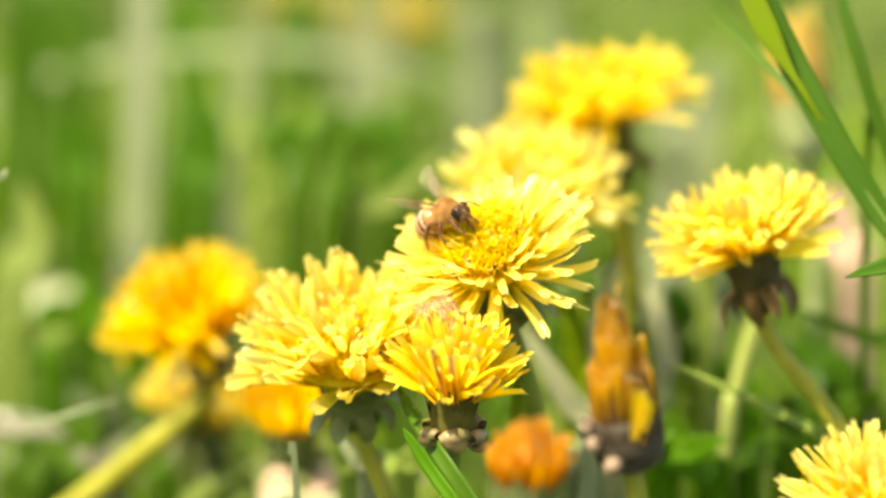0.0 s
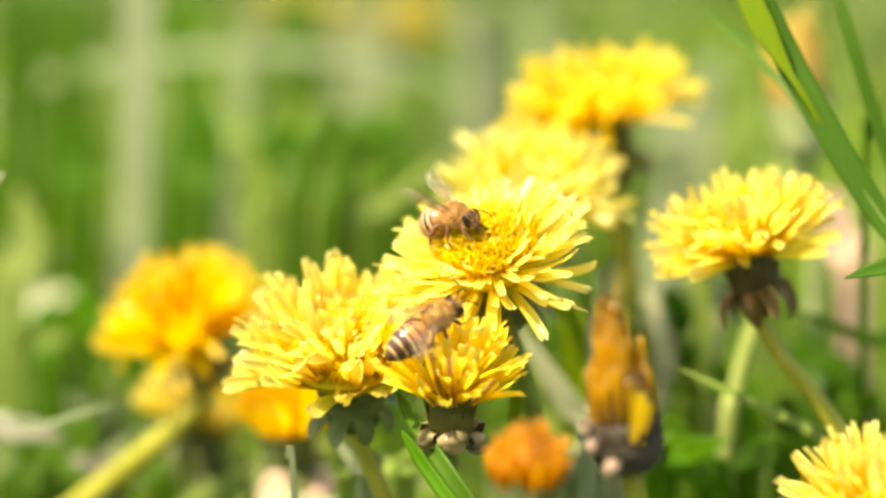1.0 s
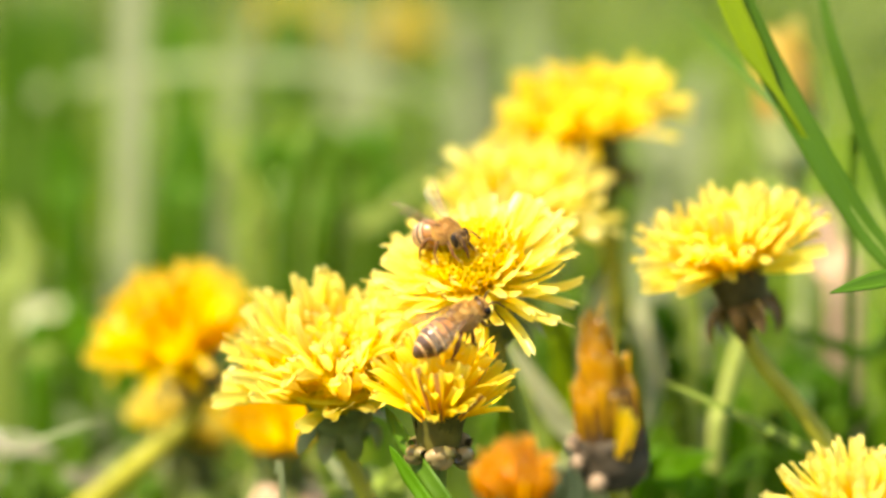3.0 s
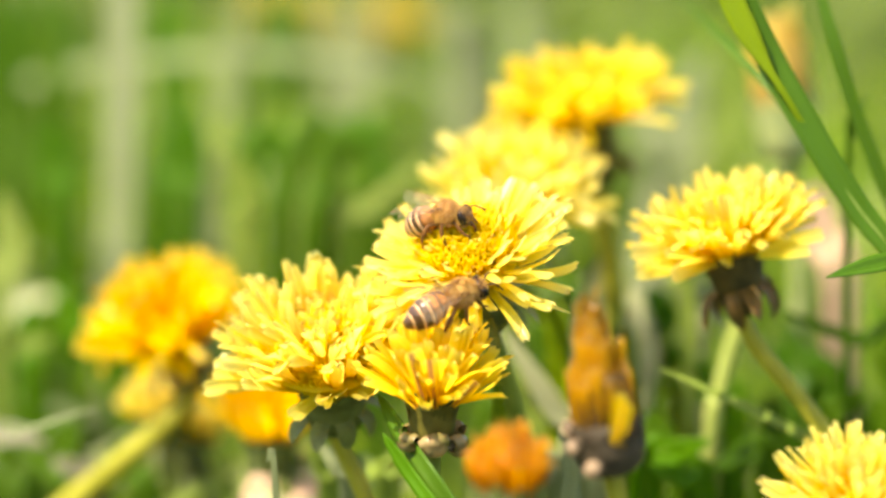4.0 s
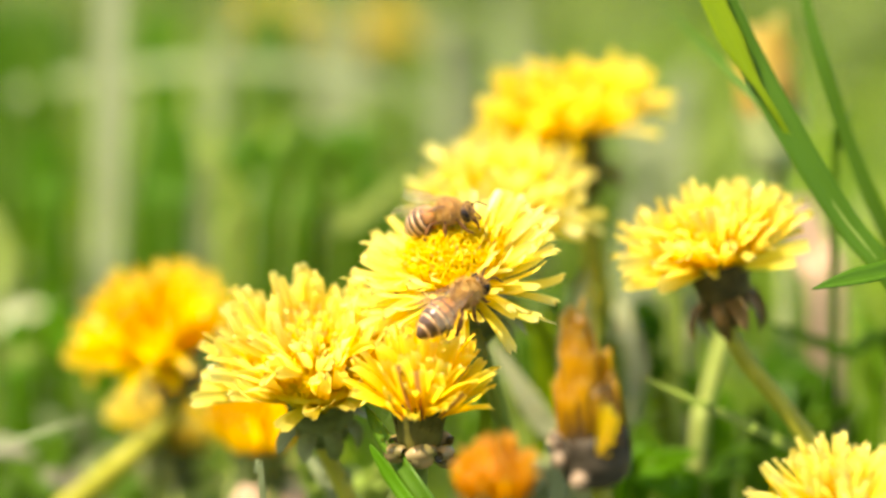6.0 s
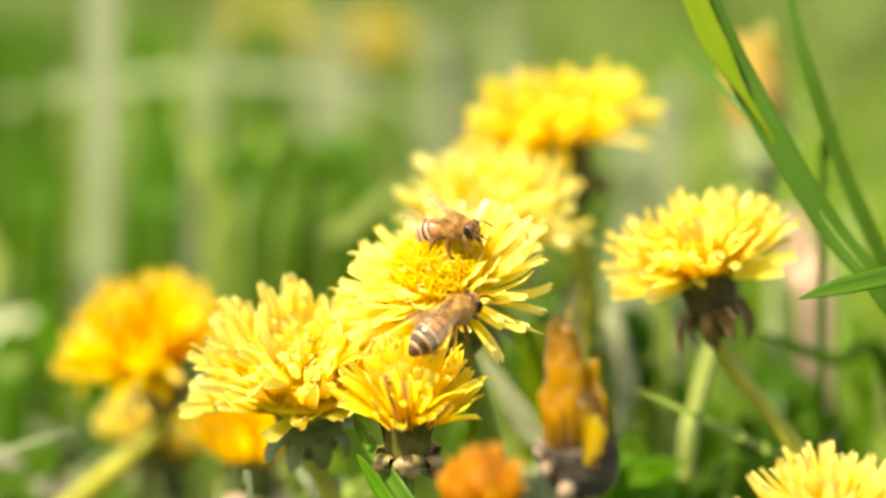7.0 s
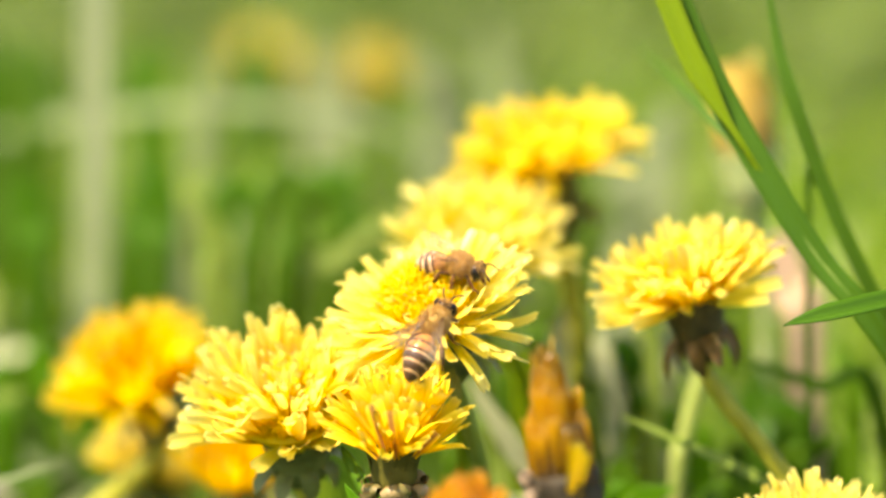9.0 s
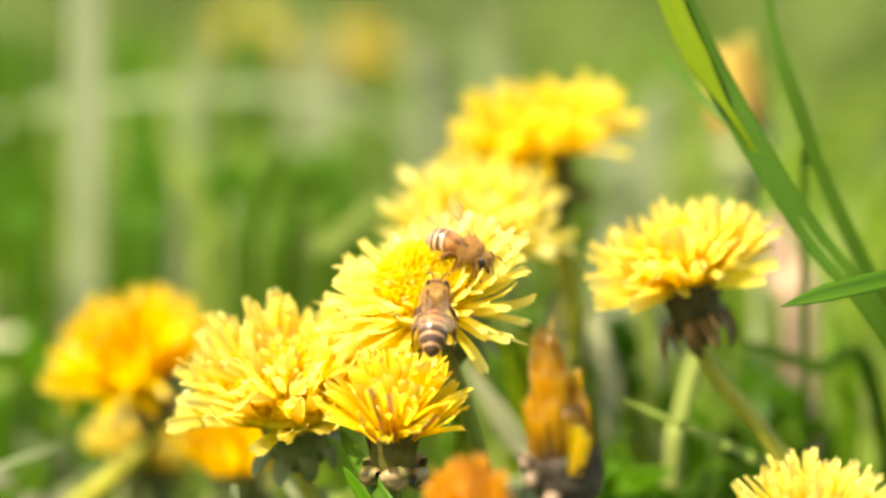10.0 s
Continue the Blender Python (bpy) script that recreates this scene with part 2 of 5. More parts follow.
def tube(points, radii, sides=10, n=12, cap=True):
    """Vertices, faces and uvs of a tube along a curve."""
    pts = spline(points, n)
    verts, faces, uvs = [], [], []
    ref = Vector((0.31, 0.2, 0.93)) if abs((pts[-1] - pts[0]).normalized().z) < 0.9 else Vector((1, 0.1, 0))
    for i, p in enumerate(pts):
        t = (pts[min(i + 1, n)] - pts[max(i - 1, 0)]).normalized()
        a = t.cross(ref).normalized()
        b = t.cross(a)
        r = float(np.interp(i / n, np.linspace(0, 1, len(radii)), radii))
        for k in range(sides):
            w = 2 * math.pi * k / sides
            verts.append(p + (a * math.cos(w) + b * math.sin(w)) * r)
            uvs.append((k / sides, i / n))
    for i in range(n):
        for k in range(sides):
            j = (k + 1) % sides
            faces.append((i * sides + k, i * sides + j, (i + 1) * sides + j, (i + 1) * sides + k))
    if cap:
        faces.append(tuple(range(sides))[::-1])
        faces.append(tuple(range(n * sides, (n + 1) * sides)))
    return verts, faces, uvs


def join_pieces(pieces):
    verts, faces, uvs = [], [], []
    for v, f, u in pieces:
        o = len(verts)
        verts += list(v)
        faces += [tuple(i + o for i in q) for q in f]
        uvs += list(u)
    return verts, faces, uvs


def lathe(profile, sides=20, squash=1.0):
    """A turned form from (radius, height) pairs, with its uvs."""
    verts, faces, uvs = [], [], []
    for i, (r, z) in enumerate(profile):
        for k in range(sides):
            w = 2 * math.pi * k / sides
            verts.append((r * math.cos(w), r * math.sin(w) * squash, z))
            uvs.append((k / sides, i / (len(profile) - 1)))
    for i in range(len(profile) - 1):
        for k in range(sides):
            j = (k + 1) % sides
            faces.append((i * sides + k, i * sides + j, (i + 1) * sides + j, (i + 1) * sides + k))
    faces.append(tuple(range(sides))[::-1])
    faces.append(tuple(range((len(profile) - 1) * sides, len(profile) * sides)))
    return verts, faces, uvs


# ---------------------------------------------------------------- ground
def build_ground():
    xs = np.concatenate([np.array([-300, -60, -12, -4, -2]), np.linspace(-1.2, 1.2, 33), np.array([2, 4, 12, 60, 300])])
    ys = np.concatenate([np.array([-300, -40, -8, -2]), np.linspace(-1.0, 3.2, 57), np.array([5, 10, 30, 90, 300])])
    verts = [(x, y, (0.004 * noise.noise(Vector((x * 6, y * 6, 0))) if abs(x) < 1.3 and -1 < y < 3.3 else 0.0)) for y in ys for x in xs]
    w = len(xs)
    faces = [(j * w + i, j * w + i + 1, (j + 1) * w + i + 1, (j + 1) * w + i) for j in range(len(ys) - 1) for i in range(w - 1)]
    ob = new("ground", mesh_of("ground", verts, faces, TURF))
    tagged(ob, "grassy turf with soil and thatch between the blades", "ground", kind="structure")


# ---------------------------------------------------------------- grass
def grass_field(name, label, material, seed, boxes, feather=0.0):
    """Many separate blades in one mesh. boxes: count, x0, x1, y0, y1, height range, width range, lean.
    feather: how far blades stray over the edges of the boxes; they keep out of the clearing in which the flowers stand."""
    rng, spread = np.random.default_rng(seed), np.random.default_rng(seed + 50)
    verts, faces, uvs = [], [], []
    for count, x0, x1, y0, y1, h0, h1, w0, w1, lean in boxes:
        for _ in range(count):
            y = y0 + (y1 - y0) * rng.random()
            x = x0 + (x1 - x0) * rng.random()
            rim = 0.22 * (x1 - x0)
            if y0 > 0.4 and abs(x) > rim:
                x = math.copysign(rim + (abs(x) - rim) * (1 + 3.0 * spread.random()), x)
            if feather:
                x, y = x + feather * spread.normal(), y + feather * spread.normal()
                if abs(x) < 0.4 and -0.3 < y < 1.0:
                    continue
            if noise.noise(Vector((x * 9, y * 5, seed))) < -0.28 and rng.random() < 0.8:
                continue
            h, wd = h0 + (h1 - h0) * rng.random() ** 1.4, w0 + (w1 - w0) * rng.random()
            a, tw = rng.random() * 2 * math.pi, rng.random() * math.pi
            bend = lean * (0.3 + rng.random()) * h
            dx, dy = math.cos(a) * bend, math.sin(a) * bend
            sx, sy = math.cos(tw) * wd / 2, math.sin(tw) * wd / 2
            o = len(verts)
            for i, s in enumerate((0.0, 0.35, 0.65, 0.88)):
                q = 1.0 if i < 2 else (0.8 if i == 2 else 0.45)
                px, py, pz = x + dx * s * s, y + dy * s * s, h * (s - 0.22 * lean * s * s)
                verts += [(px - sx * q, py - sy * q, pz), (px + sx * q, py + sy * q, pz)]
                uvs += [(0.1, s), (0.9, s)]
            verts.append((x + dx, y + dy, h * (1 - 0.3 * lean)))
            uvs.append((0.5, 1.0))
            for i in range(3):
                b = o + 2 * i
                faces.append((b, b + 1, b + 3, b + 2))
            faces.append((o + 6, o + 7, o + 8))
    ob = new(name, mesh_of(name, verts, faces, material, uvs))
    tagged(ob, label, "grass", kind="stuff")


def grass_blade(points, width, material, label, twist=0.0, fold=0.25, n=16, category="grass blade", name="grass_blade", facing=(0, -1, 0.15), profile=None):
    """One leaf blade with a folded midrib, real thickness, along a curve from its root."""
    pts = spline(points, n)
    verts, faces, uvs = [], [], []
    thick = 0.00012
    prof = profile or ((0, 0.55), (0.3, 1.0), (0.7, 0.85), (0.9, 0.45), (1, 0.03))
    for i, p in enumerate(pts):
        s = i / n
        t = (pts[min(i + 1, n)] - pts[max(i - 1, 0)]).normalized()
        f = Vector(facing)
        side = t.cross(f).normalized()
        side = Matrix.Rotation(radians(twist) * s, 3, t) @ side
        nor = side.cross(t).normalized()
        w = width / 2 * float(np.interp(s, [a for a, _ in prof], [b for _, b in prof]))
        for layer in (0, 1):
            off = nor * (thick if layer else -thick)
            for u in (-1, -0.5, 0, 0.5, 1):
                verts.append(p + side * (u * w) + nor * (abs(u) * fold * w) + off)
                uvs.append(((u + 1) / 2, s))
    for i in range(n):
        a, b = i * 10, (i + 1) * 10
        for k in range(4):
            faces.append((a + k, a + k + 1, b + k + 1, b + k))
            faces.append((a + 5 + k + 1, a + 5 + k, b + 5 + k, b + 5 + k + 1))
        faces.append((a, b, b + 5, a + 5))
        faces.append((a + 4, a + 9, b + 9, b + 4))
    ob = new(name, mesh_of(name, verts, faces, material, uvs))
    if width > 0.0034:
        inner = [pts[k] + Vector(facing) * -0.0001 for k in range(0, n - 1, 3)]
        v, f, u = tube(inner, (width * 0.055, width * 0.05, width * 0.02), 6, 14)
        part("midrib", mesh_of("midrib", v, f, MIDRIB, u), ob, "paler midrib")
    return tagged(ob, label, category)


def stalk(points, radius, material, label):
    """A round hollow-looking flower stalk without its head in view."""
    v, f, u = tube(points, (radius * 1.15, radius, radius * 0.9), 12, 20)
    return tagged(new("stalk", mesh_of("stalk", v, f, material, u)), label, "stalk")


# ---------------------------------------------------------------- dandelions
PETALS = {}


def petal_mesh(length, width, bend, cup, notch, material, curl=0.0, twist=0.0):
    """A slender strap-shaped ray floret along +x, channelled along its middle, with a five-toothed tip;
    bend raises (+) or drops (-) it along its length, curl turns its tip, twist winds it."""
    key = (round(length, 5), round(width, 5), round(bend, 3), round(cup, 3), round(notch, 3), round(curl, 2), round(twist, 2), material.name)
    if key in PETALS:
        return PETALS[key]
    verts, faces, uvs = [], [], []
    stations = (0.0, 0.2, 0.4, 0.58, 0.74, 0.87, 0.95, 1.0)
    profile = (0.40, 0.62, 0.80, 0.92, 1.0, 1.0, 0.96, 0.82)
    x = z = 0.0
    prev = 0.0
    for s, q in zip(stations, profile):
        ang = bend * (s ** 1.6) + curl * max(0.0, (s - 0.55) / 0.45) ** 1.5
        x += (s - prev) * length * math.cos(ang)
        z += (s - prev) * length * math.sin(ang)
        prev = s
        for u, tooth, lift in ((-1, 0.9, 1.0), (-0.55, 0.3, 0.12), (0, 1.2, 0.34), (0.55, 0.1, 0.12), (1, 1.1, 1.0)):
            tip = -notch * length * tooth if s == 1.0 else 0.0
            up = lift * cup * width * (0.45 + 0.55 * (1 - s) ** 0.7)
            y = u * width / 2 * q
            w = twist * s
            y, up = y * math.cos(w) - up * math.sin(w), y * math.sin(w) + up * math.cos(w)
            verts.append((x + tip * math.cos(ang) - up * math.sin(ang), y, z + tip * math.sin(ang) + up * math.cos(ang)))
            uvs.append(((u + 1) / 2, s))
    for i in range(len(stations) - 1):
        for k in range(4):
            a = i * 5 + k
            faces.append((a, a + 1, a + 6, a + 5))
    PETALS[key] = mesh_of("petal", verts, faces, material, uvs)
    return PETALS[key]


def bract_mesh(length, width, curl, material, power=1.3):
    """A lance-shaped bract along +z; curl turns its tip outwards (+x), past half a turn it rolls up."""
    n = 10
    verts, faces, uvs = [], [], []
    x = z = 0.0
    for i in range(n + 1):
        s = i / n
        ang = curl * s ** power
        if i:
            x += length / n * math.sin(ang)
            z += length / n * math.cos(ang)
        w = width / 2 * (0.75 + 0.6 * s - 1.3 * s * s * s)
        for u in (-1, 0, 1):
            verts.append((x - (abs(u)) * 0.22 * w * math.cos(ang), u * max(w, 0.00008), z + abs(u) * 0.22 * w * math.sin(ang)))
            uvs.append(((u + 1) / 2, s))
    for i in range(n):
        for k in range(2):
            a = i * 3 + k
            faces.append((a, a + 3, a + 4, a + 1))
    me = mesh_of("bract", verts, faces, material, uvs)
    return me


def scroll_mesh(radius, width, material, turns=1.35):
    """A bract rolled outwards and up into a barrel; it leaves the calyx at the origin, heading +x and down."""
    n, m = 22, 6
    verts, faces, uvs = [], [], []
    for i in range(n + 1):
        s = i / n
        w = math.pi - 2 * math.pi * turns * s
        r = radius * (1.0 - 0.55 * s)
        for k in range(m + 1):
            u = 2 * k / m - 1
            q = math.sqrt(1 - 0.72 * u * u) * r
            verts.append((radius - math.cos(w + math.pi) * -q - 0.0002 * s, u * width / 2 * (0.75 + 0.35 * math.sin(s * 2.6)), -radius * 0.4 - math.sin(w + math.pi) * q * -1.0))
            uvs.append((k / m, s))
    for i in range(n):
        for k in range(m):
            a = i * (m + 1) + k
            faces.append((a, a + 1, a + m + 2, a + m + 1))
    return mesh_of("rolled_bract", verts, faces, material, uvs)


def style_mesh(count, radius, height, seed, material, dome=0.003, spread=1.2, bowl=0.0):
    """Slender forked styles and short inner florets crowding the middle, over a low cushion."""
    rng = np.random.default_rng(seed)
    pieces = []
    for i in range(count):
        r, a = radius * math.sqrt((i + 0.5) / count), i * 2.39996
        x, y = r * math.cos(a), r * math.sin(a)
        h = height * (0.78 + 0.34 * rng.random()) + dome * (1 - (r / radius) ** 2)
        lean = 0.3 + spread * r / radius
        tipx, tipy = x * (1 + lean) + rng.normal() * 0.0006, y * (1 + lean) + rng.normal() * 0.0006
        b = rng.random() * 6.28
        fx, fy = math.cos(b) * 0.0004, math.sin(b) * 0.0004
        pieces.append(tube([(x, y, 0), ((x + tipx) / 2, (y + tipy) / 2, h * 0.55), (tipx, tipy, h)], (0.00024, 0.00020, 0.00012), 4, 3, False))
        for sg in (1, -1):
            pieces.append(tube([(tipx, tipy, h), (tipx + sg * fx, tipy + sg * fy, h + 0.0006), (tipx + sg * fx * 1.9, tipy + sg * fy * 1.9, h + 0.0007)], (0.00012, 0.00007), 3, 2, False))
    wide = radius * (1.2 + 0.7 * min(1.0, count / 500))
    tall = height * (0.5 + 0.4 * min(1.0, count / 500))
    pieces.append(lathe([(radius * 0.9, 0.0002), (wide * 0.85, tall * (0.22 + 0.42 * bowl)), (wide, tall * (0.42 + 0.36 * bowl)), (wide * 0.80, tall * (0.62 + 0.20 * bowl)), (radius * 0.85, tall * (0.78 + 0.08 * bowl)), (radius * 0.5, tall * 0.92), (0.0001, tall)], 20))
    v, f, u = join_pieces(pieces)
    return mesh_of("disc", v, f, material, u)


def dandelion(head, axis, root, label, seed, size=0.0150, neck=0.02, dense=1.0, rings=None, material=YELLOW, calyx_mat=CALYX, bract_mat=BRACT, reflexed_mat=None,
              stem_mat=STEM, stem_mid=None, calyx_h=0.0095, calyx_r=0.0041, styles=90, bract_up=1.12, reflex=0.65, base_k=0.72, reflexed=9, curl=2.6, spin=0.0, width=0.0017, extra=(), group="flowering dandelions",
              stem_r=0.0013, rolls=(), strays=(), style_h=0.46, spread=1.2, style_r=0.9, taper=0.0, ragged=0.7, lean=(), bowl=0.0, name="dandelion", category="dandelion"):
    """A dandelion: an Empty at its root; stem, calyx with bracts, ray florets and styles are its parts.
    rings: count, angle from the axis in degrees, length factor, bend."""
    rng = random.Random(seed)
    rings = rings or ((24, 98, 1.0, -0.35), (26, 86, 1.0, 0.1), (26, 74, 0.95, 0.25), (24, 60, 0.85, 0.3), (22, 44, 0.70, 0.3), (16, 28, 0.55, 0.2))
    thing = tagged(new(name), label, category, group)
    thing.location = root
    root, head = Vector(root), Vector(head) - Vector(root)
    m = frame_of(axis, spin, head)
    low = m @ Vector((0, 0, -calyx_h))
    far = m @ Vector((0, 0, -calyx_h - neck))
    mid = Vector(stem_mid) - root if stem_mid else far * 0.5 + low * 0.05
    v, f, u = tube([(0, 0, -0.004), mid, far, low + (m.to_3x3() @ Vector((0, 0, 0.002)))], (stem_r * 1.25, stem_r, stem_r * 0.95, stem_r), 12, 20)
    part("stem", mesh_of("stem", v, f, stem_mat, u), thing)
    h, r = calyx_h, calyx_r
    v, f, u = lathe([(r * 0.36, -h), (r * (0.66 - 0.22 * taper), -h * 0.93), (r * (0.95 - 0.33 * taper), -h * 0.68), (r * (1.0 - 0.14 * taper), -h * 0.45), (r * 0.93, -h * 0.15), (r * 0.98, 0.0004), (r * 0.3, 0.0008)], 22)
    calyx = part("calyx", mesh_of("calyx", v, f, calyx_mat, u), thing, "", m)
    inner = bract_mesh(h * bract_up, r * 0.72, 0.10, bract_mat)
    foot = r * (0.84 - 0.28 * taper) + 0.0002
    slope = math.degrees(math.atan2(r * 1.0 - foot, h * 0.8))
    for i in range(13):
        a = 2 * math.pi * (i + 0.2 * rng.random()) / 13
        part("bract", inner, calyx, "", Matrix.Rotation(a, 4, "Z") @ pose(foot, 0, -h * 0.82, 0, slope + rng.uniform(-3, 4), 0))
    if reflexed and curl > 4:
        outer = [scroll_mesh(k * r, 1.9 * k * r, reflexed_mat or bract_mat) for k in (0.44, 0.52, 0.60)]
        for i in range(reflexed):
            a = 2 * math.pi * (i + 0.3 * rng.random()) / reflexed
            part("rolled_bract", rng.choice(outer), calyx, "tan bract rolled up tightly", Matrix.Rotation(a, 4, "Z") @ pose(r * 0.62, 0, -h * rng.uniform(0.40, 0.62), rng.uniform(-14, 14), rng.uniform(-10, 12), 0))
    elif reflexed:
        outer = [bract_mesh(h * reflex, r * 0.62, curl * k, reflexed_mat or bract_mat, 0.22) for k in (0.85, 1.0, 1.15)]
        for i in range(reflexed):
            a = 2 * math.pi * (i + 0.4 * rng.random()) / reflexed
            part("bract", rng.choice(outer), calyx, "", Matrix.Rotation(a, 4, "Z") @ pose(r * (0.97 - 0.25 * taper), 0, -h * 0.50, 0, 22 - 24 * taper + rng.uniform(-8, 8), 0))
    for ri, (count, ang, lf, bend, *broad) in enumerate(rings):
        off = rng.random()
        count = round(count * dense)
        loose = ragged if ang > 15 else 0.25
        for i in range(count):
            a = 2 * math.pi * (i + off + 0.45 * rng.uniform(-1, 1)) / count
            out = m.to_3x3() @ Vector((math.cos(a), math.sin(a), 0))
            tilt = ang + rng.gauss(0, 8.0 * loose) - sum(amount * max(0.0, out.dot(Vector(way).normalized())) for way, amount in lean)
            tilt = min(tilt, ang + 9)
            vb = bend + rng.choice((-0.45, -0.15, 0.1, 0.3, 0.5)) * loose
            me = petal_mesh(size * lf, width * (broad[0] if broad else 1.0 - 0.05 * ri), vb, rng.choice((0.26, 0.52)), rng.choice((0.04, 0.09)), material,
                            rng.choice((-0.9, -0.3, 0.0, 0.5, 0.9)) * loose, rng.choice((-0.7, 0.0, 0.7)) * loose)
            base_r = r * max(0.12, base_k - 0.12 * ri)
            k = rng.uniform(0.86, 1.06) if ang > 15 else rng.uniform(0.72, 1.08)
            mm = m @ Matrix.Rotation(a, 4, "Z") @ pose(base_r, 0, 0.0006 * ri - 0.0004, 0, tilt - 90, 0) @ pose(0, 0, 0, rng.gauss(0, 20 * loose), 0, rng.gauss(0, 7 * loose + 1)) @ Matrix.Diagonal((k, k * rng.uniform(0.75, 1.15), k, 1))
            part("petal", me, thing, "", mm)
    for a, tilt, lf, bend, mat in extra:
        me = petal_mesh(size * lf, width * 1.05, bend, 0.2, 0.04, mat)
        part("petal", me, thing, "browned underside of a half-closed petal" if mat is BROWNED else "", m @ Matrix.Rotation(radians(a), 4, "Z") @ pose(r * 0.9, 0, 0, 0, tilt - 90, 0))
    for offset, rad in rolls:
        v, f, u = ellipsoid(rad * 0.85, rad, rad * 1.05, n=10, sides=12)
        bend = Matrix.Rotation(rng.uniform(-0.6, 0.6), 4, "Y") @ Matrix.Rotation(rng.uniform(-0.6, 0.6), 4, "X")
        roll = part("rolled_bract", mesh_of("rolled_bract", v, f, reflexed_mat or bract_mat, u), thing, "pale bract rolled up tightly", Matrix.Translation(head + Vector(offset)) @ bend)
        v, f, u = tube([(-rad * 0.5, -rad * 0.2, rad * 1.02), (rad * 0.3, -rad * 0.8, rad * 0.55), (rad * 0.5, -rad * 0.85, -rad * 0.4)], (rad * 0.16, rad * 0.22, rad * 0.14), 6, 8)
        part("bract_tip", mesh_of("bract_tip", v, f, bract_mat, u), roll)
    for offset, way, length, wide, mat in strays:
        x = Vector(way).normalized()
        y = Vector((0, -1, 0.1)).cross(x).normalized()
        z = x.cross(y)
        mm = Matrix((x, y, z)).transposed().to_4x4()
        part("petal", petal_mesh(length, wide, 0.15, 0.2, 0.03, mat), thing, "withered brown petal" if mat is WITHERED else "petal with a browned underside" if mat is BROWNED else "loose drooping yellow petal", Matrix.Translation(head + Vector(offset)) @ mm)
    if styles:
        st = part("disc", style_mesh(styles, r * style_r, size * style_h, seed, STYLE, spread=spread, bowl=bowl), thing, "dense golden stamens in the middle", m)
        tagged(st, kind="stuff")
    return thing


# ---------------------------------------------------------------- bees
def ellipsoid(rx, ry, rz, cx=0, cy=0, cz=0, n=14, sides=18):
    """An ellipsoid whose poles lie along x."""
    verts, faces, uvs = [], [], []
    for i in range(n + 1):
        w = math.pi * i / n
        for k in range(sides):
            a = 2 * math.pi * k / sides
            verts.append((cx - rx * math.cos(w), cy + ry * math.sin(w) * math.cos(a), cz + rz * math.sin(w) * math.sin(a)))
            uvs.append((k / sides, i / n))
    for i in range(n):
        for k in range(sides):
            j = (k + 1) % sides
            faces.append((i * sides + k, (i + 1) * sides + k, (i + 1) * sides + j, i * sides + j))
    return verts, faces, uvs


def hairs(points, length, seed, width=0.00005):
    """Thin three-sided hairs standing on (point, normal) pairs."""
    rng = np.random.default_rng(seed)
    verts, faces, uvs = [], [], []
    for p, nor in points:
        nor = (nor + Vector(rng.normal(size=3)) * 0.45).normalized()
        a = nor.orthogonal().normalized() * width
        b = nor.cross(a).normalized() * width
        o = len(verts)
        verts += [p + a, p - a * 0.5 + b, p - a * 0.5 - b, p + nor * length * float(0.6 + 0.7 * rng.random())]
        uvs += [(0, 0), (0.5, 0), (1, 0), (0.5, 1)]
        faces += [(o, o + 1, o + 3), (o + 1, o + 2, o + 3), (o + 2, o, o + 3)]
    return verts, faces, uvs


def on_ellipsoid(rx, ry, rz, c, count, seed):
    rng = np.random.default_rng(seed)
    out = []
    for _ in range(count):
        d = Vector(rng.normal(size=3)).normalized()
        p = Vector((d.x * rx, d.y * ry, d.z * rz))
        nor = Vector((d.x / rx, d.y / ry, d.z / rz)).normalized()
        out.append((p + Vector(c), nor))
    return out


def wing_mesh(length, width, seed, back):
    """A membrane with a curved outline, slightly rippled, along -x from its hinge, and its veins as a second mesh."""
    n, m = 14, 5
    verts, faces, uvs = [], [], []
    for i in range(n + 1):
        s = i / n
        w = width * (0.18 + 0.82 * math.sin(min(1.0, s * 1.25) * math.pi / 2)) * math.sqrt(max(0.0, 1 - max(0.0, (s - 0.72) / 0.28) ** 2.2) + 0.003)
        for k in range(m + 1):
            q = k / m
            y = q * w
            z = 0.00022 * math.sin(q * 9 + s * 4) + 0.0006 * s * s
            verts.append((-s * length, back * y, z))
            uvs.append((q, s))
    for i in range(n):
        for k in range(m):
            a = i * (m + 1) + k
            faces.append((a, a + 1, a + m + 2, a + m + 1))
    veins = []
    for path in (((0, 0), (0.5, 0.02), (0.97, 0.18)), ((0, 0.05), (0.4, 0.30), (0.75, 0.42)), ((0.0, 0.1), (0.35, 0.62), (0.7, 0.85)), ((0.45, 0.06), (0.5, 0.35), (0.52, 0.75)), ((0.68, 0.12), (0.72, 0.42))):
        veins.append(tube([(-s * length, back * q * width * 0.97, 0.0003 + 0.0006 * s * s) for s, q in path], (0.00007, 0.00004), 4, 6, False))
    return mesh_of("wing", verts, faces, WING, uvs), mesh_of("veins", *join_pieces(veins)[:2], VEIN)


def wing_pose(name, side, up, out):
    dx, dz = (0.0016, 0.0017) if name == "forewing" else (0.0002, 0.0014)
    return pose(dx, side * 0.0013, dz, 0, up, -side * (out + (10 if name == "hindwing" else 0)))


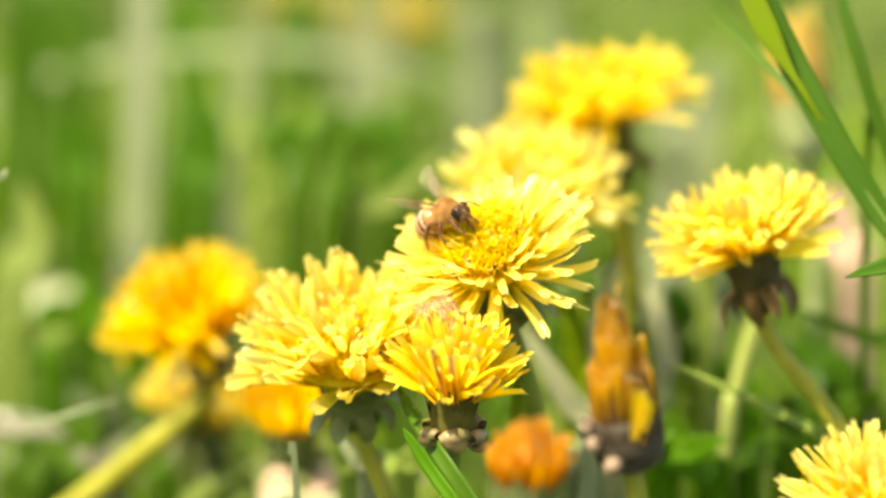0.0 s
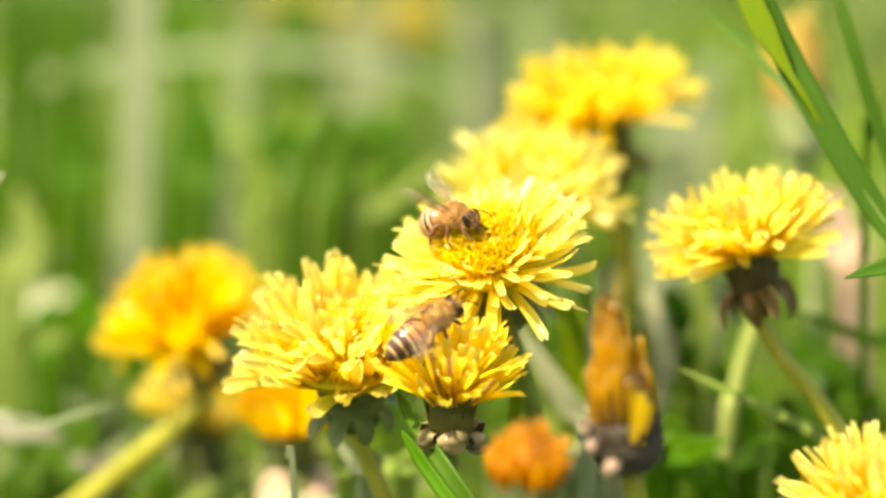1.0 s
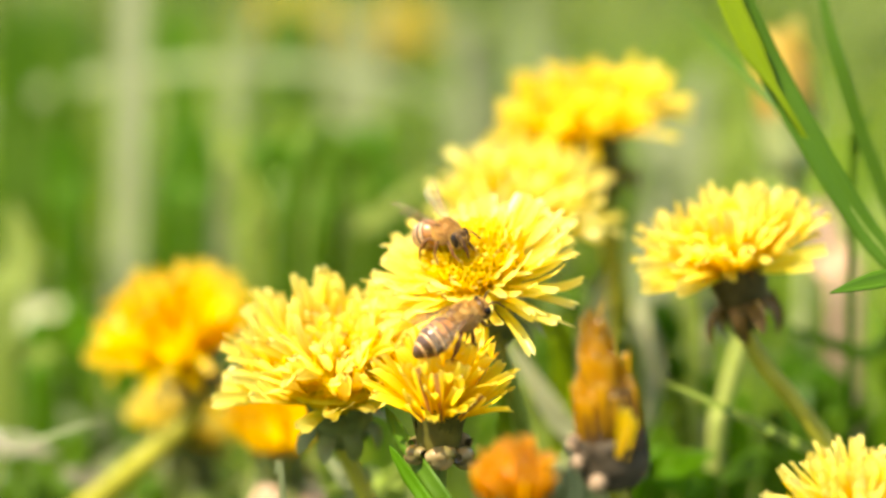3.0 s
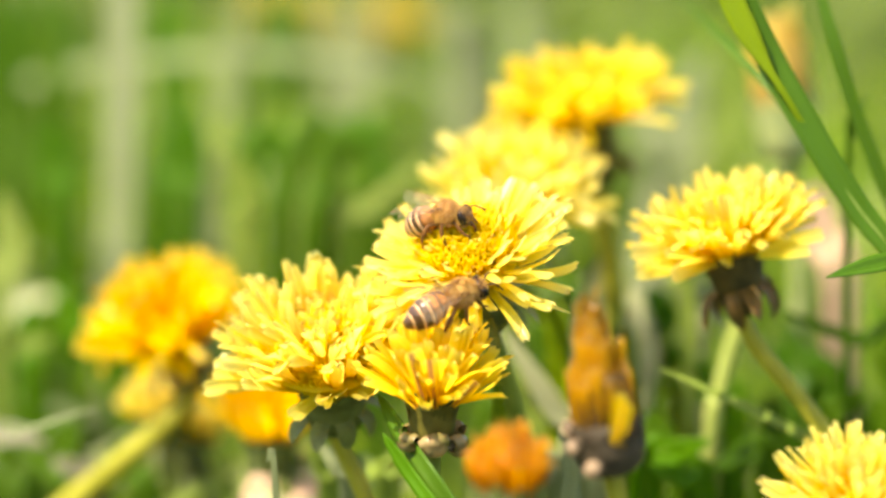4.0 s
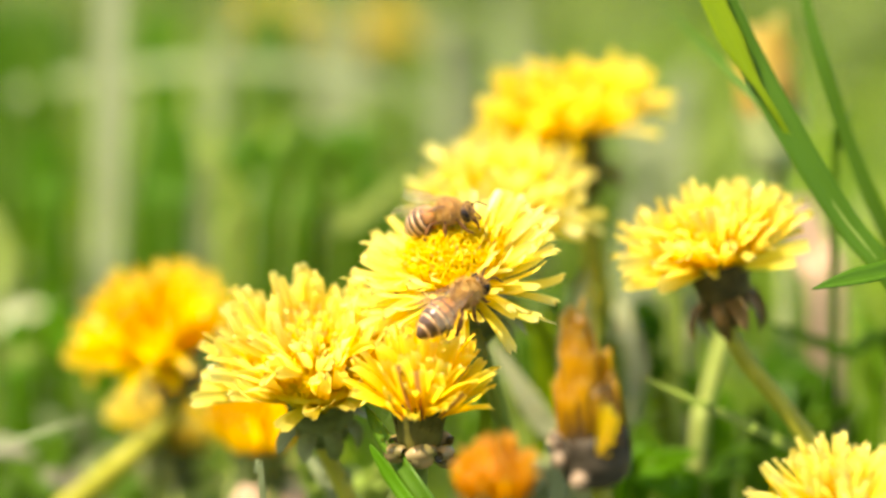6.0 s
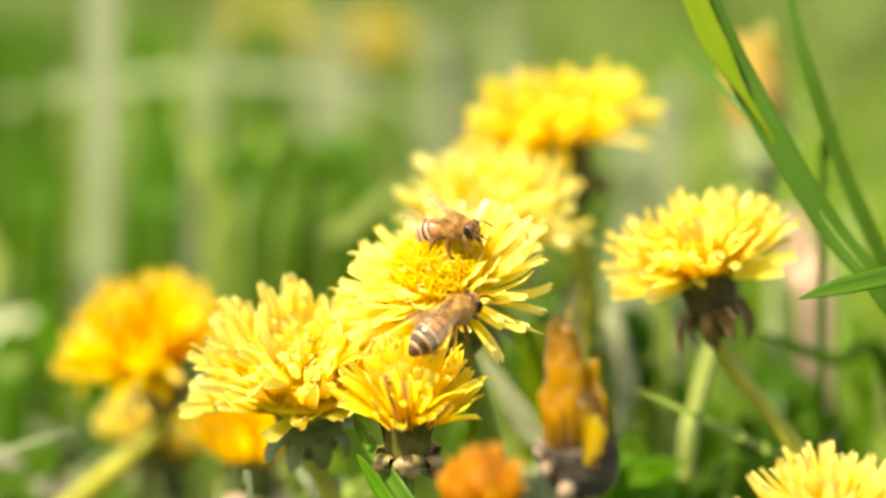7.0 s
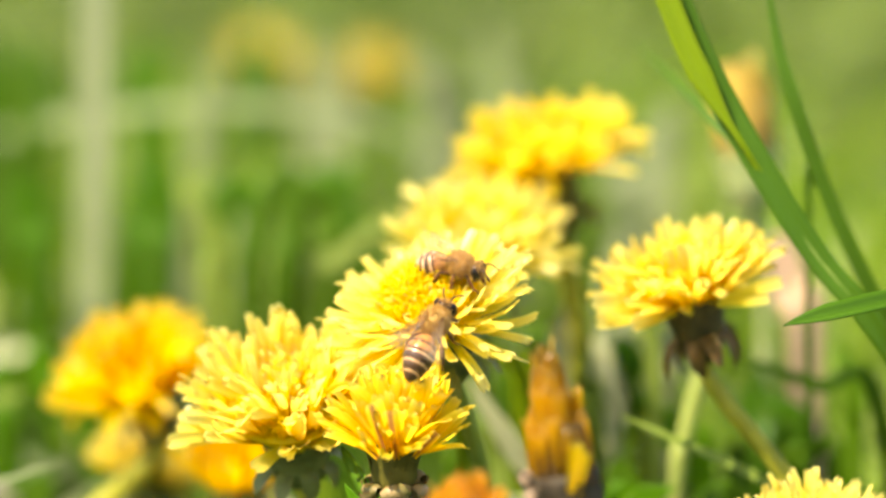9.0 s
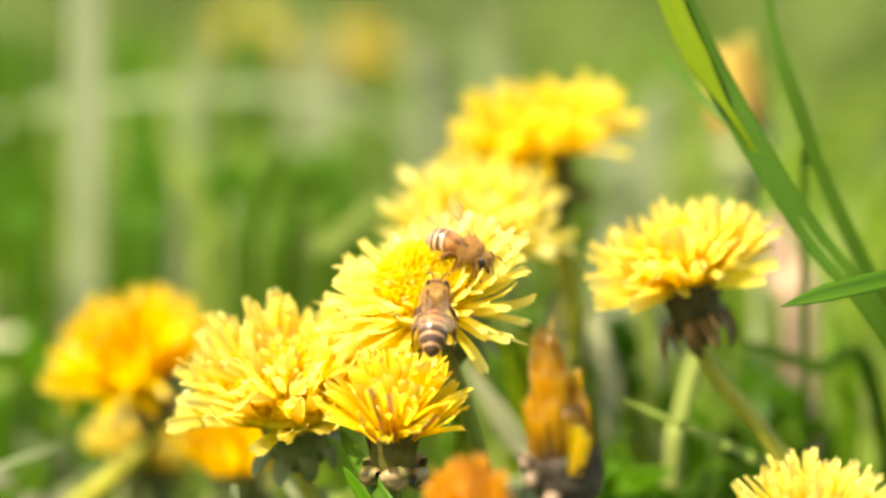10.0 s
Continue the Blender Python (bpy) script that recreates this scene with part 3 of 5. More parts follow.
def bee(label, bend, size, fuzz, banded):
    """A honey bee 12.5 mm long, facing +x, its back +z, its origin in the middle of its body."""
    thing = tagged(new("honey_bee"), label, "bee", "honey bees foraging")
    thing.scale = (size, size, size)
    # thorax with dense hair
    c = (0.0012, 0, 0.0004)
    th = part("thorax", mesh_of("thorax", *ellipsoid(0.0022, 0.0020, 0.0019, *c)[:2], fuzz), thing, "furry golden brown thorax")
    v, f, u = hairs(on_ellipsoid(0.0022, 0.0020, 0.0019, c, 1800, 5), 0.00060, 6)
    part("hair", mesh_of("hair", v, f, HAIR, u, False), th)
    # head
    hc = (0.0041, 0, -0.0005)
    hd = part("head", mesh_of("head", *ellipsoid(0.0011, 0.0016, 0.0015, *hc)[:2], CHITIN_DARK), thing, "dark head with short hair")
    v, f, u = hairs(on_ellipsoid(0.0011, 0.0016, 0.0015, hc, 700, 8), 0.00045, 9)
    part("hair", mesh_of("hair", v, f, HAIR, u, False), hd)
    for s in (1, -1):
        part("eye", mesh_of("eye", *ellipsoid(0.00075, 0.00055, 0.00125, 0.0043, s * 0.00125, -0.0004)[:2], EYE), hd, "glossy black compound eye")
        v, f, u = tube([(0.0050, s * 0.0004, 0.0001), (0.0060, s * 0.0010, 0.0006), (0.0072, s * 0.0017, -0.0010)], (0.00013, 0.00011, 0.00013), 6, 8)
        part("antenna", mesh_of("antenna", v, f, CHITIN_DARK, u), hd)
    v, f, u = tube([(0.0046, 0, -0.0018), (0.0050, 0, -0.0028), (0.0049, 0, -0.0040)], (0.0004, 0.0003, 0.00012), 8, 8)
    part("proboscis", mesh_of("proboscis", v, f, CHITIN, u), hd)
    # abdomen: five overlapping tergites
    spots = []
    waist = pose(-0.0012, 0, 0.0002, 0, 0, 0)
    core = part("abdomen", mesh_of("abdomen", *ellipsoid(0.0033, 0.0014, 0.0013, -0.0035, 0, -0.0002)[:2], CHITIN), thing, "amber abdomen with dark bands", waist @ pose(0, 0, 0, 0, -bend, 0))
    L = 0.0072
    rad = lambda s: 0.00246 * math.sin(math.pi * min(1.0, 0.05 + 0.92 * s) ** 0.90) ** 0.68
    for k in range(5):
        s0, s1 = k / 5.2, min(1.0, (k + 1.30) / 5.2)
        prof = []
        for i in range(7):
            q = i / 6
            s = s0 + (s1 - s0) * q
            lift = 1.0 + 0.05 * q - (0.10 if i == 0 else 0) - (0.05 if i == 6 else 0)
            prof.append((max(0.00012, rad(s) * lift * (1.0 - 0.02 * k)), s * L))
        v, f, u = lathe(prof, 24, 0.92)
        turn = Matrix.Rotation(radians(-90), 4, "Y")
        curve = lambda p: Vector((p.x, p.y, p.z - 22.0 * p.x * p.x * 0.55))
        v = [curve(turn @ Vector(q)) for q in v]
        part("abdomen_segment", mesh_of("abdomen_segment", v, f, TERGITE_AMBER if k < (2 if banded is TERGITE else 1) else banded, u), core, "amber and dark banded segment")
        rng = np.random.default_rng(40 + k)
        for _ in range(70):
            a, s = rng.random() * 2 * math.pi, s0 + (s1 - s0) * (0.05 + 0.4 * rng.random())
            p = curve(turn @ Vector((rad(s) * math.cos(a) * 1.0, rad(s) * math.sin(a) * 0.92, s * L)))
            nor = turn.to_3x3() @ Vector((math.cos(a), math.sin(a), 0.9))
            spots.append((p, nor.normalized()))
    v, f, u = hairs(spots, 0.00032, 12, 0.000030)
    part("hair", mesh_of("hair", v, f, HAIR, u, False), core)
    # wings
    wings = []
    for s in (1, -1):
        for nm, ln, wd in (("forewing", 0.0088, 0.0027), ("hindwing", 0.0062, 0.0018)):
            me, vein = wing_mesh(ln, wd, 1, -s)
            w = part(nm, me, thing, "clear amber wing with brown veins", wing_pose(nm, s, 10, 15))
            part("vein", vein, w)
            wings.append((w, nm, s))
    # legs
    for s in (1, -1):
        for nm, x0, pts in (("front", 0.0022, ((0.0006, 0.0014, -0.0006), (0.0016, 0.0019, -0.0026), (0.0026, 0.0018, -0.0036))),
                            ("middle", 0.0010, ((-0.0002, 0.0020, -0.0004), (-0.0006, 0.0030, -0.0024), (0.0000, 0.0034, -0.0040))),
                            ("hind", -0.0002, ((-0.0014, 0.0022, -0.0002), (-0.0030, 0.0030, -0.0020), (-0.0040, 0.0030, -0.0042)))):
            p = [Vector((x0, s * 0.0009, -0.0010))] + [Vector((x0 + a, s * b, c)) for a, b, c in pts]
            fat = 1.15 if nm == "hind" else 0.9
            v, f, u = join_pieces([tube([p[0], p[1]], (0.00028, 0.00034, 0.00024), 7, 5), tube([p[1], p[2]], (0.00022, 0.00036 * fat, 0.00038 * fat, 0.00022), 7, 6),
                                   tube([p[2], p[3]], (0.00024 * fat, 0.00016, 0.00010), 6, 5)])
            part(nm + "_leg", mesh_of("leg", v, f, CHITIN, u), thing)
    return thing, wings


# ---------------------------------------------------------------- the place
build_ground()

# open flowers
MAIN = ((22, 86, 0.98, 0.0), (26, 80, 1.05, 0.05), (28, 73, 1.06, 0.1), (26, 65, 0.98, 0.12, 0.95), (34, 60, 0.74, 0.12, 0.62), (44, 50, 0.58, 0.12, 0.40), (44, 38, 0.50, 0.05, 0.30), (36, 22, 0.46, 0.0, 0.28))
BOWL = ((26, 73, 0.90, -0.05), (26, 68, 1.0, 0.0), (24, 61, 1.06, 0.05), (22, 54, 1.04, 0.05), (20, 47, 0.94, 0.05), (40, 45, 0.72, 0.1, 0.42), (44, 36, 0.60, 0.1, 0.32), (40, 24, 0.52, 0.1, 0.26))
CUPPED = ((24, 74, 0.98, -0.1), (22, 62, 0.5, 0.2), (28, 63, 1.03, 0.0), (28, 51, 1.03, 0.05), (28, 39, 0.98, 0.1), (24, 27, 0.90, 0.1), (18, 15, 0.78, 0.0))
TALL = ((24, 66, 0.92, 0.0), (26, 59, 1.0, 0.0), (28, 47, 1.06, 0.05), (28, 34, 1.10, 0.05), (22, 22, 1.0, 0.05), (14, 10, 0.85, 0.0))
FLAT = ((28, 64, 0.94, 0.05), (30, 60, 1.0, 0.05), (30, 54, 1.02, 0.05), (30, 47, 0.90, 0.1, 0.8), (26, 33, 0.64, 0.1, 0.6))
SPREAD = ((26, 74, 1.0, 0.0), (28, 66, 1.02, 0.05), (28, 56, 0.95, 0.1), (28, 45, 0.82, 0.1), (24, 32, 0.70, 0.1))
CUP = ((16, 46, 0.9, 0.25), (18, 38, 1.0, 0.25), (18, 28, 1.0, 0.2), (16, 17, 0.95, 0.15), (10, 6, 0.85, 0.0))
HALF = ((16, 58, 0.95, 0.0), (18, 46, 1.0, 0.0), (18, 33, 1.0, 0.0), (16, 20, 0.95, 0.0), (10, 8, 0.85, 0.0))
FEW = ((22, 84, 1.0, -0.1), (22, 70, 1.0, 0.1), (20, 54, 0.9, 0.15), (16, 36, 0.75, 0.1))

dandelion((0.0072, 0.3796, 0.1099), (-0.22, -0.40, 0.89), (0.0146, 0.4038, 0.0000), "open bright yellow dandelion on which two honey bees feed", 11, rings=MAIN, dense=1.25, width=0.0017, styles=1300, style_h=0.44, spread=0.5, style_r=0.9, ragged=0.55, lean=(((-0.5, 0.85, 0), -10), ((1, 0.2, 0), 10), ((0.2, -1, 0), -8)), size=0.0135, spin=0.3,
          strays=(((-0.0072, -0.0060, 0.0022), (0.6, -0.25, -0.5), 0.0038, 0.0006, WITHERED), ((-0.0092, -0.0040, 0.0000), (1.0, -0.2, -0.25), 0.0036, 0.0005, WITHERED)))
dandelion((-0.0127, 0.3819, 0.0946), (-0.06, -0.37, 0.93), (0.0260, 0.3930, 0.0000), "wide open yellow dandelion with upright inner petals", 12, material=YELLOW_WARM, calyx_mat=CALYX_SAGE, bract_mat=CALYX_SAGE, rings=BOWL, dense=1.3, width=0.0021, ragged=0.75, bowl=0.7, lean=(((0, 1, 0), 14), ((0, -1, 0), 22)), styles=1500, spread=0.7, style_r=1.0, style_h=0.44, reflex=0.55, size=0.0159, spin=0.9, reflexed=9, curl=2.75, bract_up=1.0, taper=0.25, calyx_r=0.0047, calyx_h=0.0082, neck=0.001, stem_mid=(0.0010, 0.3850, 0.0560), stem_mat=STEM_OLIVE)
dandelion((0.0014, 0.3634, 0.0957), (0.04, 0.06, 0.99), (0.0012, 0.3683, 0.0000), "half-open yellow dandelion with tightly rolled pale bracts", 13, rings=((14, 66, 0.95, 0.08), (16, 57, 1.0, 0.1), (18, 47, 1.0, 0.1), (18, 36, 1.0, 0.05), (14, 23, 0.95, 0.0), (8, 9, 0.85, 0.0)), dense=1.25, width=0.0021, ragged=0.55, material=YELLOW_DEEP, styles=24, size=0.0108,
          calyx_mat=CALYX_OLIVE, bract_mat=CALYX_OLIVE, calyx_r=0.0033, calyx_h=0.0066, taper=0.5, reflexed=6, curl=5.4, reflexed_mat=BRACT_TAN,
          extra=((-112, 22, 1.0, 0.0, BROWNED),),
          strays=(((-0.0010, -0.0036, 0.0002), (-0.22, -0.55, 1.0), 0.0105, 0.0017, BROWNED), ((0.0003, -0.0038, 0.0002), (-0.10, -0.65, 1.0), 0.0100, 0.0018, BROWNED), ((-0.0022, -0.0032, 0.0002), (-0.45, -1.0, 0.9), 0.0060, 0.0014, BROWNED), ((0.0026, -0.0028, 0.0002), (0.75, -0.9, 1.0), 0.0070, 0.0014, BROWNED)))
dandelion((0.0140, 0.4271, 0.1112), (-0.06, -0.32, 0.95), (0.0274, 0.4362, 0.0000), "open pale yellow dandelion behind the visited flower", 14, rings=SPREAD, dense=1.1, ragged=1.1, width=0.0018, styles=200, size=0.0146)
dandelion((0.0259, 0.4477, 0.1226), (-0.16, -0.14, 0.97), (0.0279, 0.4520, 0.0000), "open yellow dandelion on the tallest stem", 45, calyx_mat=CALYX_OLIVE, bract_mat=CALYX_OLIVE, material=YELLOW_DEEP, calyx_r=0.0048, stem_mat=STEM_OLIVE, stem_r=0.0020, calyx_h=0.012, reflexed=6, reflex=0.45, rings=SPREAD, dense=1.1, ragged=1.1, width=0.0019, styles=60, size=0.0141)
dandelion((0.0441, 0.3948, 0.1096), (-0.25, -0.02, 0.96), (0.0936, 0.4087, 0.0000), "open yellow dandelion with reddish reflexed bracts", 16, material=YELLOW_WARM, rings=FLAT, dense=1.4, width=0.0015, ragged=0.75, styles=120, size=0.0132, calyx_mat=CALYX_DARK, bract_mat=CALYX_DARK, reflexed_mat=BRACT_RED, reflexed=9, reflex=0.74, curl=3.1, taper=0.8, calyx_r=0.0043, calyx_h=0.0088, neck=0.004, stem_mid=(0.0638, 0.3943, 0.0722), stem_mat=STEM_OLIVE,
          strays=(((-0.0030, -0.0026, -0.0002), (-1.0, -0.45, -0.05), 0.0132, 0.0026, YELLOW), ((-0.0024, -0.0032, -0.0002), (-1.0, -0.90, -0.12), 0.0105, 0.0023, YELLOW), ((-0.0030, -0.0020, 0.0008), (-1.0, -0.40, 0.10), 0.0136, 0.0024, YELLOW), ((-0.0010, -0.0040, 0.0012), (-0.25, -0.9, -0.35), 0.0042, 0.0022, YELLOW), ((0.0032, -0.0022, 0.0012), (1.0, -0.60, 0.38), 0.0112, 0.0020, YELLOW), ((0.0030, -0.0028, 0.0004), (1.0, -0.85, 0.28), 0.0100, 0.0018, YELLOW)))
dandelion((0.0550, 0.3484, 0.0828), (0.05, -0.25, 0.95), (0.0550, 0.3595, 0.0000), "open yellow dandelion low in the grass", 17, rings=CUPPED, width=0.0014, dense=1.3, styles=60, size=0.0114)
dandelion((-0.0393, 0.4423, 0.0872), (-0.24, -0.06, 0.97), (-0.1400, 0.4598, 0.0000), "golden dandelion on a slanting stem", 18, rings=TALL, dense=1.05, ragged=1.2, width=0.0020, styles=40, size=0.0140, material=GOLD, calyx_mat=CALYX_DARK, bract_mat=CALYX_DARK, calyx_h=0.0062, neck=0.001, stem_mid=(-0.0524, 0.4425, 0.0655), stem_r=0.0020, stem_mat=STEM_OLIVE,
          strays=(((-0.0035, -0.0020, 0.0004), (-1.0, -0.15, 0.05), 0.0135, 0.0021, GOLD), ((-0.0030, -0.0026, 0.0004), (-1.0, -0.30, 0.22), 0.0140, 0.0020, GOLD), ((-0.0036, -0.0010, 0.0004), (-1.0, 0.05, -0.08), 0.0120, 0.0020, GOLD), ((0.0012, -0.0036, 0.0000), (0.10, -0.8, -0.5), 0.0075, 0.0022, GOLD), ((-0.0004, -0.0036, 0.0000), (-0.1, -0.9, -0.35), 0.0070, 0.0022, GOLD)))
dandelion((-0.0243, 0.4291, 0.0748), (0.02, -0.12, 0.99), (-0.0255, 0.4362, 0.0000), "deep golden dandelion half closed", 19, rings=CUP, ragged=0.35, width=0.0020, dense=1.3, styles=20, size=0.0125, material=GOLD)
dandelion((-0.0442, 0.4583, 0.0723), (-0.1, -0.12, 0.99), (-0.0469, 0.4727, 0.0000), "small yellow dandelion half closed", 20, rings=HALF, styles=0, size=0.0072, material=YELLOW, calyx_r=0.003)
dandelion((-0.0383, 0.4626, 0.0678), (0.1, -0.1, 0.99), (-0.0382, 0.4727, 0.0000), "small yellow dandelion half closed", 21, rings=HALF, styles=0, size=0.006, material=YELLOW, calyx_r=0.003)
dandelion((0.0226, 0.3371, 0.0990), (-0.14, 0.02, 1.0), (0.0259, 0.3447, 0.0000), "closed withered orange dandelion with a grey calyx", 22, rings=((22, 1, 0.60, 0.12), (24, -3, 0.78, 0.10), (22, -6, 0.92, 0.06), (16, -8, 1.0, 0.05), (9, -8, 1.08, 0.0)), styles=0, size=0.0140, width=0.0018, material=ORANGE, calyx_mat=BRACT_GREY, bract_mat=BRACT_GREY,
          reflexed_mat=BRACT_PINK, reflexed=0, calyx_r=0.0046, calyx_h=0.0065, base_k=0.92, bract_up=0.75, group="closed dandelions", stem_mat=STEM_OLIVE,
          rolls=(((-0.0046, -0.0012, -0.0004), 0.0012), ((-0.0040, -0.0024, -0.0024), 0.0012), ((-0.0016, -0.0034, -0.0048), 0.0014)),
          strays=(((-0.0016, -0.0040, -0.0004), (0.05, 0.16, 1.0), 0.0060, 0.0018, WITHERED), ((-0.0026, -0.0036, -0.0006), (0.02, 0.16, 1.0), 0.0050, 0.0016, WITHERED), ((0.0010, -0.0042, -0.0004), (-0.12, 0.14, 1.0), 0.0075, 0.0017, WITHERED), ((0.0032, -0.0034, -0.0006), (-0.22, 0.14, 1.0), 0.0080, 0.0017, WITHERED), ((0.0006, -0.0046, -0.0014), (0.14, 0.10, 1.0), 0.0064, 0.0018, GOLD), ((0.0014, -0.0044, -0.0018), (0.17, 0.10, 1.0), 0.0056, 0.0016, GOLD)))
dandelion((0.0104, 0.3250, 0.0939), (0.0, -0.1, 1.0), (0.0110, 0.3329, 0.0000), "closing orange dandelion low in the grass", 23, rings=((38, 28, 0.85, 0.75), (36, 20, 0.95, 0.7), (32, 12, 1.0, 0.5), (24, 4, 1.0, 0.2)), ragged=0.9, styles=0, size=0.0072, width=0.0012, material=ORANGE_FRESH, group="closed dandelions", calyx_r=0.005)
dandelion((0.0610, 0.4720, 0.1216), (-0.1, 0.0, 1.0), (0.0620, 0.4678, 0.0000), "closed yellow dandelion bud on a pale stem", 24, rings=((18, 6, 0.86, 0.40), (18, 3, 0.95, 0.36), (14, 0, 1.0, 0.25)), styles=0, size=0.0158, width=0.0036, material=BUFF, calyx_r=0.0052, base_k=0.95, stem_mat=STEM_PALE, calyx_mat=STEM_PALE, bract_mat=STEM_PALE, reflexed=0, group="closed dandelions")
for i, (hd, ax, rt, sz) in enumerate((((-0.0441, 0.8599, 0.1044), (0.1, -0.3, 0.95), (-0.0446, 0.8568, 0.0000), 0.013), ((-0.0117, 0.8391, 0.1012), (-0.1, -0.3, 0.95), (-0.0076, 0.8371, 0.0000), 0.013), ((-0.0439, 0.6505, 0.0681), (0, -0.2, 0.98), (-0.0445, 0.6598, 0.0000), 0.008))):
    dandelion(hd, ax, rt, "yellow dandelion far back in the grass", 30 + i, rings=FEW, styles=0, size=sz, material=DULL)

# single blades and stalks
G, P = "green grass blade standing among the dandelions", "pale dry grass stalk in the meadow"
# One folded blade: its lit half is a separate yellow-green strip over dark green.
grass_blade([(0.1363, 0.3988, 0.0000), (0.0773, 0.3871, 0.0948), (0.0608, 0.3879, 0.1167), (0.0516, 0.3864, 0.1315), (0.0468, 0.3873, 0.1393), (0.0430, 0.3886, 0.1466), (0.0383, 0.3908, 0.1590)], 0.0036, BLADE_YG, "lit half of the bending grass blade, added as a yellow-green strip", twist=0, fold=0.35, n=30, profile=((0, 0.2), (0.5, 0.2), (0.6, 0.3), (0.75, 0.95), (1, 0.9)))
grass_blade([(0.1353, 0.3959, 0.0000), (0.0759, 0.3823, 0.0966), (0.0604, 0.3841, 0.1179), (0.0526, 0.3868, 0.1307), (0.0481, 0.3893, 0.1391), (0.0446, 0.3906, 0.1465), (0.0399, 0.3928, 0.1589)], 0.0040, BLADE, "long dark green grass blade bending over", n=30, fold=0.3, profile=((0, 0.7), (0.5, 1), (0.8, 1), (1, 0.8)))
grass_blade([(0.1355, 0.4087, 0.0000), (0.0790, 0.3949, 0.0930), (0.0626, 0.3968, 0.1152), (0.0542, 0.4000, 0.1279), (0.0467, 0.4107, 0.1364), (0.0385, 0.4324, 0.1446)], 0.0016, BLADE, G, n=24)
grass_blade([(0.1117, 0.4136, 0.0000), (0.0784, 0.4011, 0.0934), (0.0704, 0.3989, 0.1102), (0.0632, 0.3987, 0.1263), (0.0591, 0.3988, 0.1385), (0.0568, 0.4004, 0.1472), (0.0554, 0.4024, 0.1584)], 0.0023, BLADE, G)
grass_blade([(0.0661, 0.4235, 0.0000), (0.0635, 0.4153, 0.1163), (0.0646, 0.4166, 0.1239), (0.0671, 0.4178, 0.1305)], 0.0012, BLADE, G)
grass_blade([(0.1306, 0.3939, 0.0000), (0.0907, 0.3794, 0.1148), (0.0709, 0.3692, 0.1144), (0.0612, 0.3650, 0.1134), (0.0530, 0.3627, 0.1122)], 0.0030, BLADE, "pointed green leaf tip reaching in", fold=0.6, facing=(0, -0.7, 0.75), profile=((0, 0.5), (0.6, 1), (0.82, 0.9), (0.92, 0.5), (1, 0.02)))
grass_blade([(0.0874, 0.4235, 0.0000), (0.0754, 0.3987, 0.0684), (0.0641, 0.3971, 0.0769), (0.0531, 0.3963, 0.0837), (0.0431, 0.3962, 0.0887), (0.0336, 0.3959, 0.0932)], 0.0019, BLADE_LIME, G, facing=(-0.3, -0.6, 0.7))
grass_blade([(0.0158, 0.3590, 0.0000), (0.0129, 0.3490, 0.0687), (0.0071, 0.3510, 0.0772), (0.0016, 0.3540, 0.0840), (-0.0018, 0.3570, 0.0880), (-0.0052, 0.3590, 0.0928)], 0.0022, LEAF_VIVID, G, n=60, facing=(-0.5, -0.85, 0.0), profile=((0, 0.8), (0.5, 1.0), (0.85, 0.9), (0.95, 0.55), (1, 0.05)))
grass_blade([(0.0183, 0.3600, 0.0000), (0.0152, 0.3500, 0.0683), (0.0089, 0.3515, 0.0770), (0.0038, 0.3545, 0.0838), (0.0001, 0.3580, 0.0886), (-0.0030, 0.3660, 0.0915), (-0.0060, 0.3720, 0.0950)], 0.0029, BLADE, G, n=60, facing=(-0.5, -0.85, 0.0), profile=((0, 0.8), (0.5, 1.0), (0.85, 0.9), (0.95, 0.55), (1, 0.05)))
grass_blade([(-0.0195, 0.3811, 0.0000), (-0.0202, 0.3742, 0.0793), (-0.0215, 0.3743, 0.0855)], 0.0010, BLADE_PALE, G)
grass_blade([(0.0366, 0.4457, 0.0000), (0.0268, 0.4218, 0.0701), (0.0196, 0.4196, 0.0822), (0.0117, 0.4197, 0.0947)], 0.0050, BLADE_STRAW, P, fold=0.08, n=30, facing=(-0.5, -0.85, 0.0))
grass_blade([(0.0109, 0.4038, 0.0000), (0.0110, 0.3943, 0.0840), (0.0105, 0.3960, 0.0936)], 0.0028, BLADE_YG, G, facing=(-0.5, -0.5, 0.7))
grass_blade([(0.0214, 0.4235, 0.0000), (0.0214, 0.4205, 0.0883), (0.0188, 0.4220, 0.0969)], 0.0040, BLADE_YG, G, facing=(-0.5, -0.5, 0.7))
stalk([(0.0437, 0.4382, 0.0000), (0.0443, 0.4239, 0.0731), (0.0458, 0.4238, 0.0840), (0.0490, 0.4239, 0.0960)], 0.0014, STEM_LIME, "pale yellow-green dandelion stalk leaning behind a flower")
grass_blade([(0.0552, 0.4924, 0.0000), (0.0500, 0.4673, 0.0662), (0.0433, 0.4592, 0.0779), (0.0377, 0.4511, 0.0892)], 0.0070, LEAF_DARK, "low green leaf between the dandelion stems", facing=(-0.5, -0.6, 0.6))
grass_blade([(0.0348, 0.4629, 0.0000), (0.0356, 0.4498, 0.0705), (0.0359, 0.4482, 0.0842), (0.0339, 0.4503, 0.0960)], 0.0075, BLADE_STRAW, P, facing=(-0.5, -0.5, 0.7))
grass_blade([(0.0758, 0.4530, 0.0000), (0.0745, 0.4401, 0.0728), (0.0744, 0.4385, 0.0871), (0.0716, 0.4400, 0.0952)], 0.0046, LEAF_DARK, G, facing=(-0.5, -0.5, 0.7))
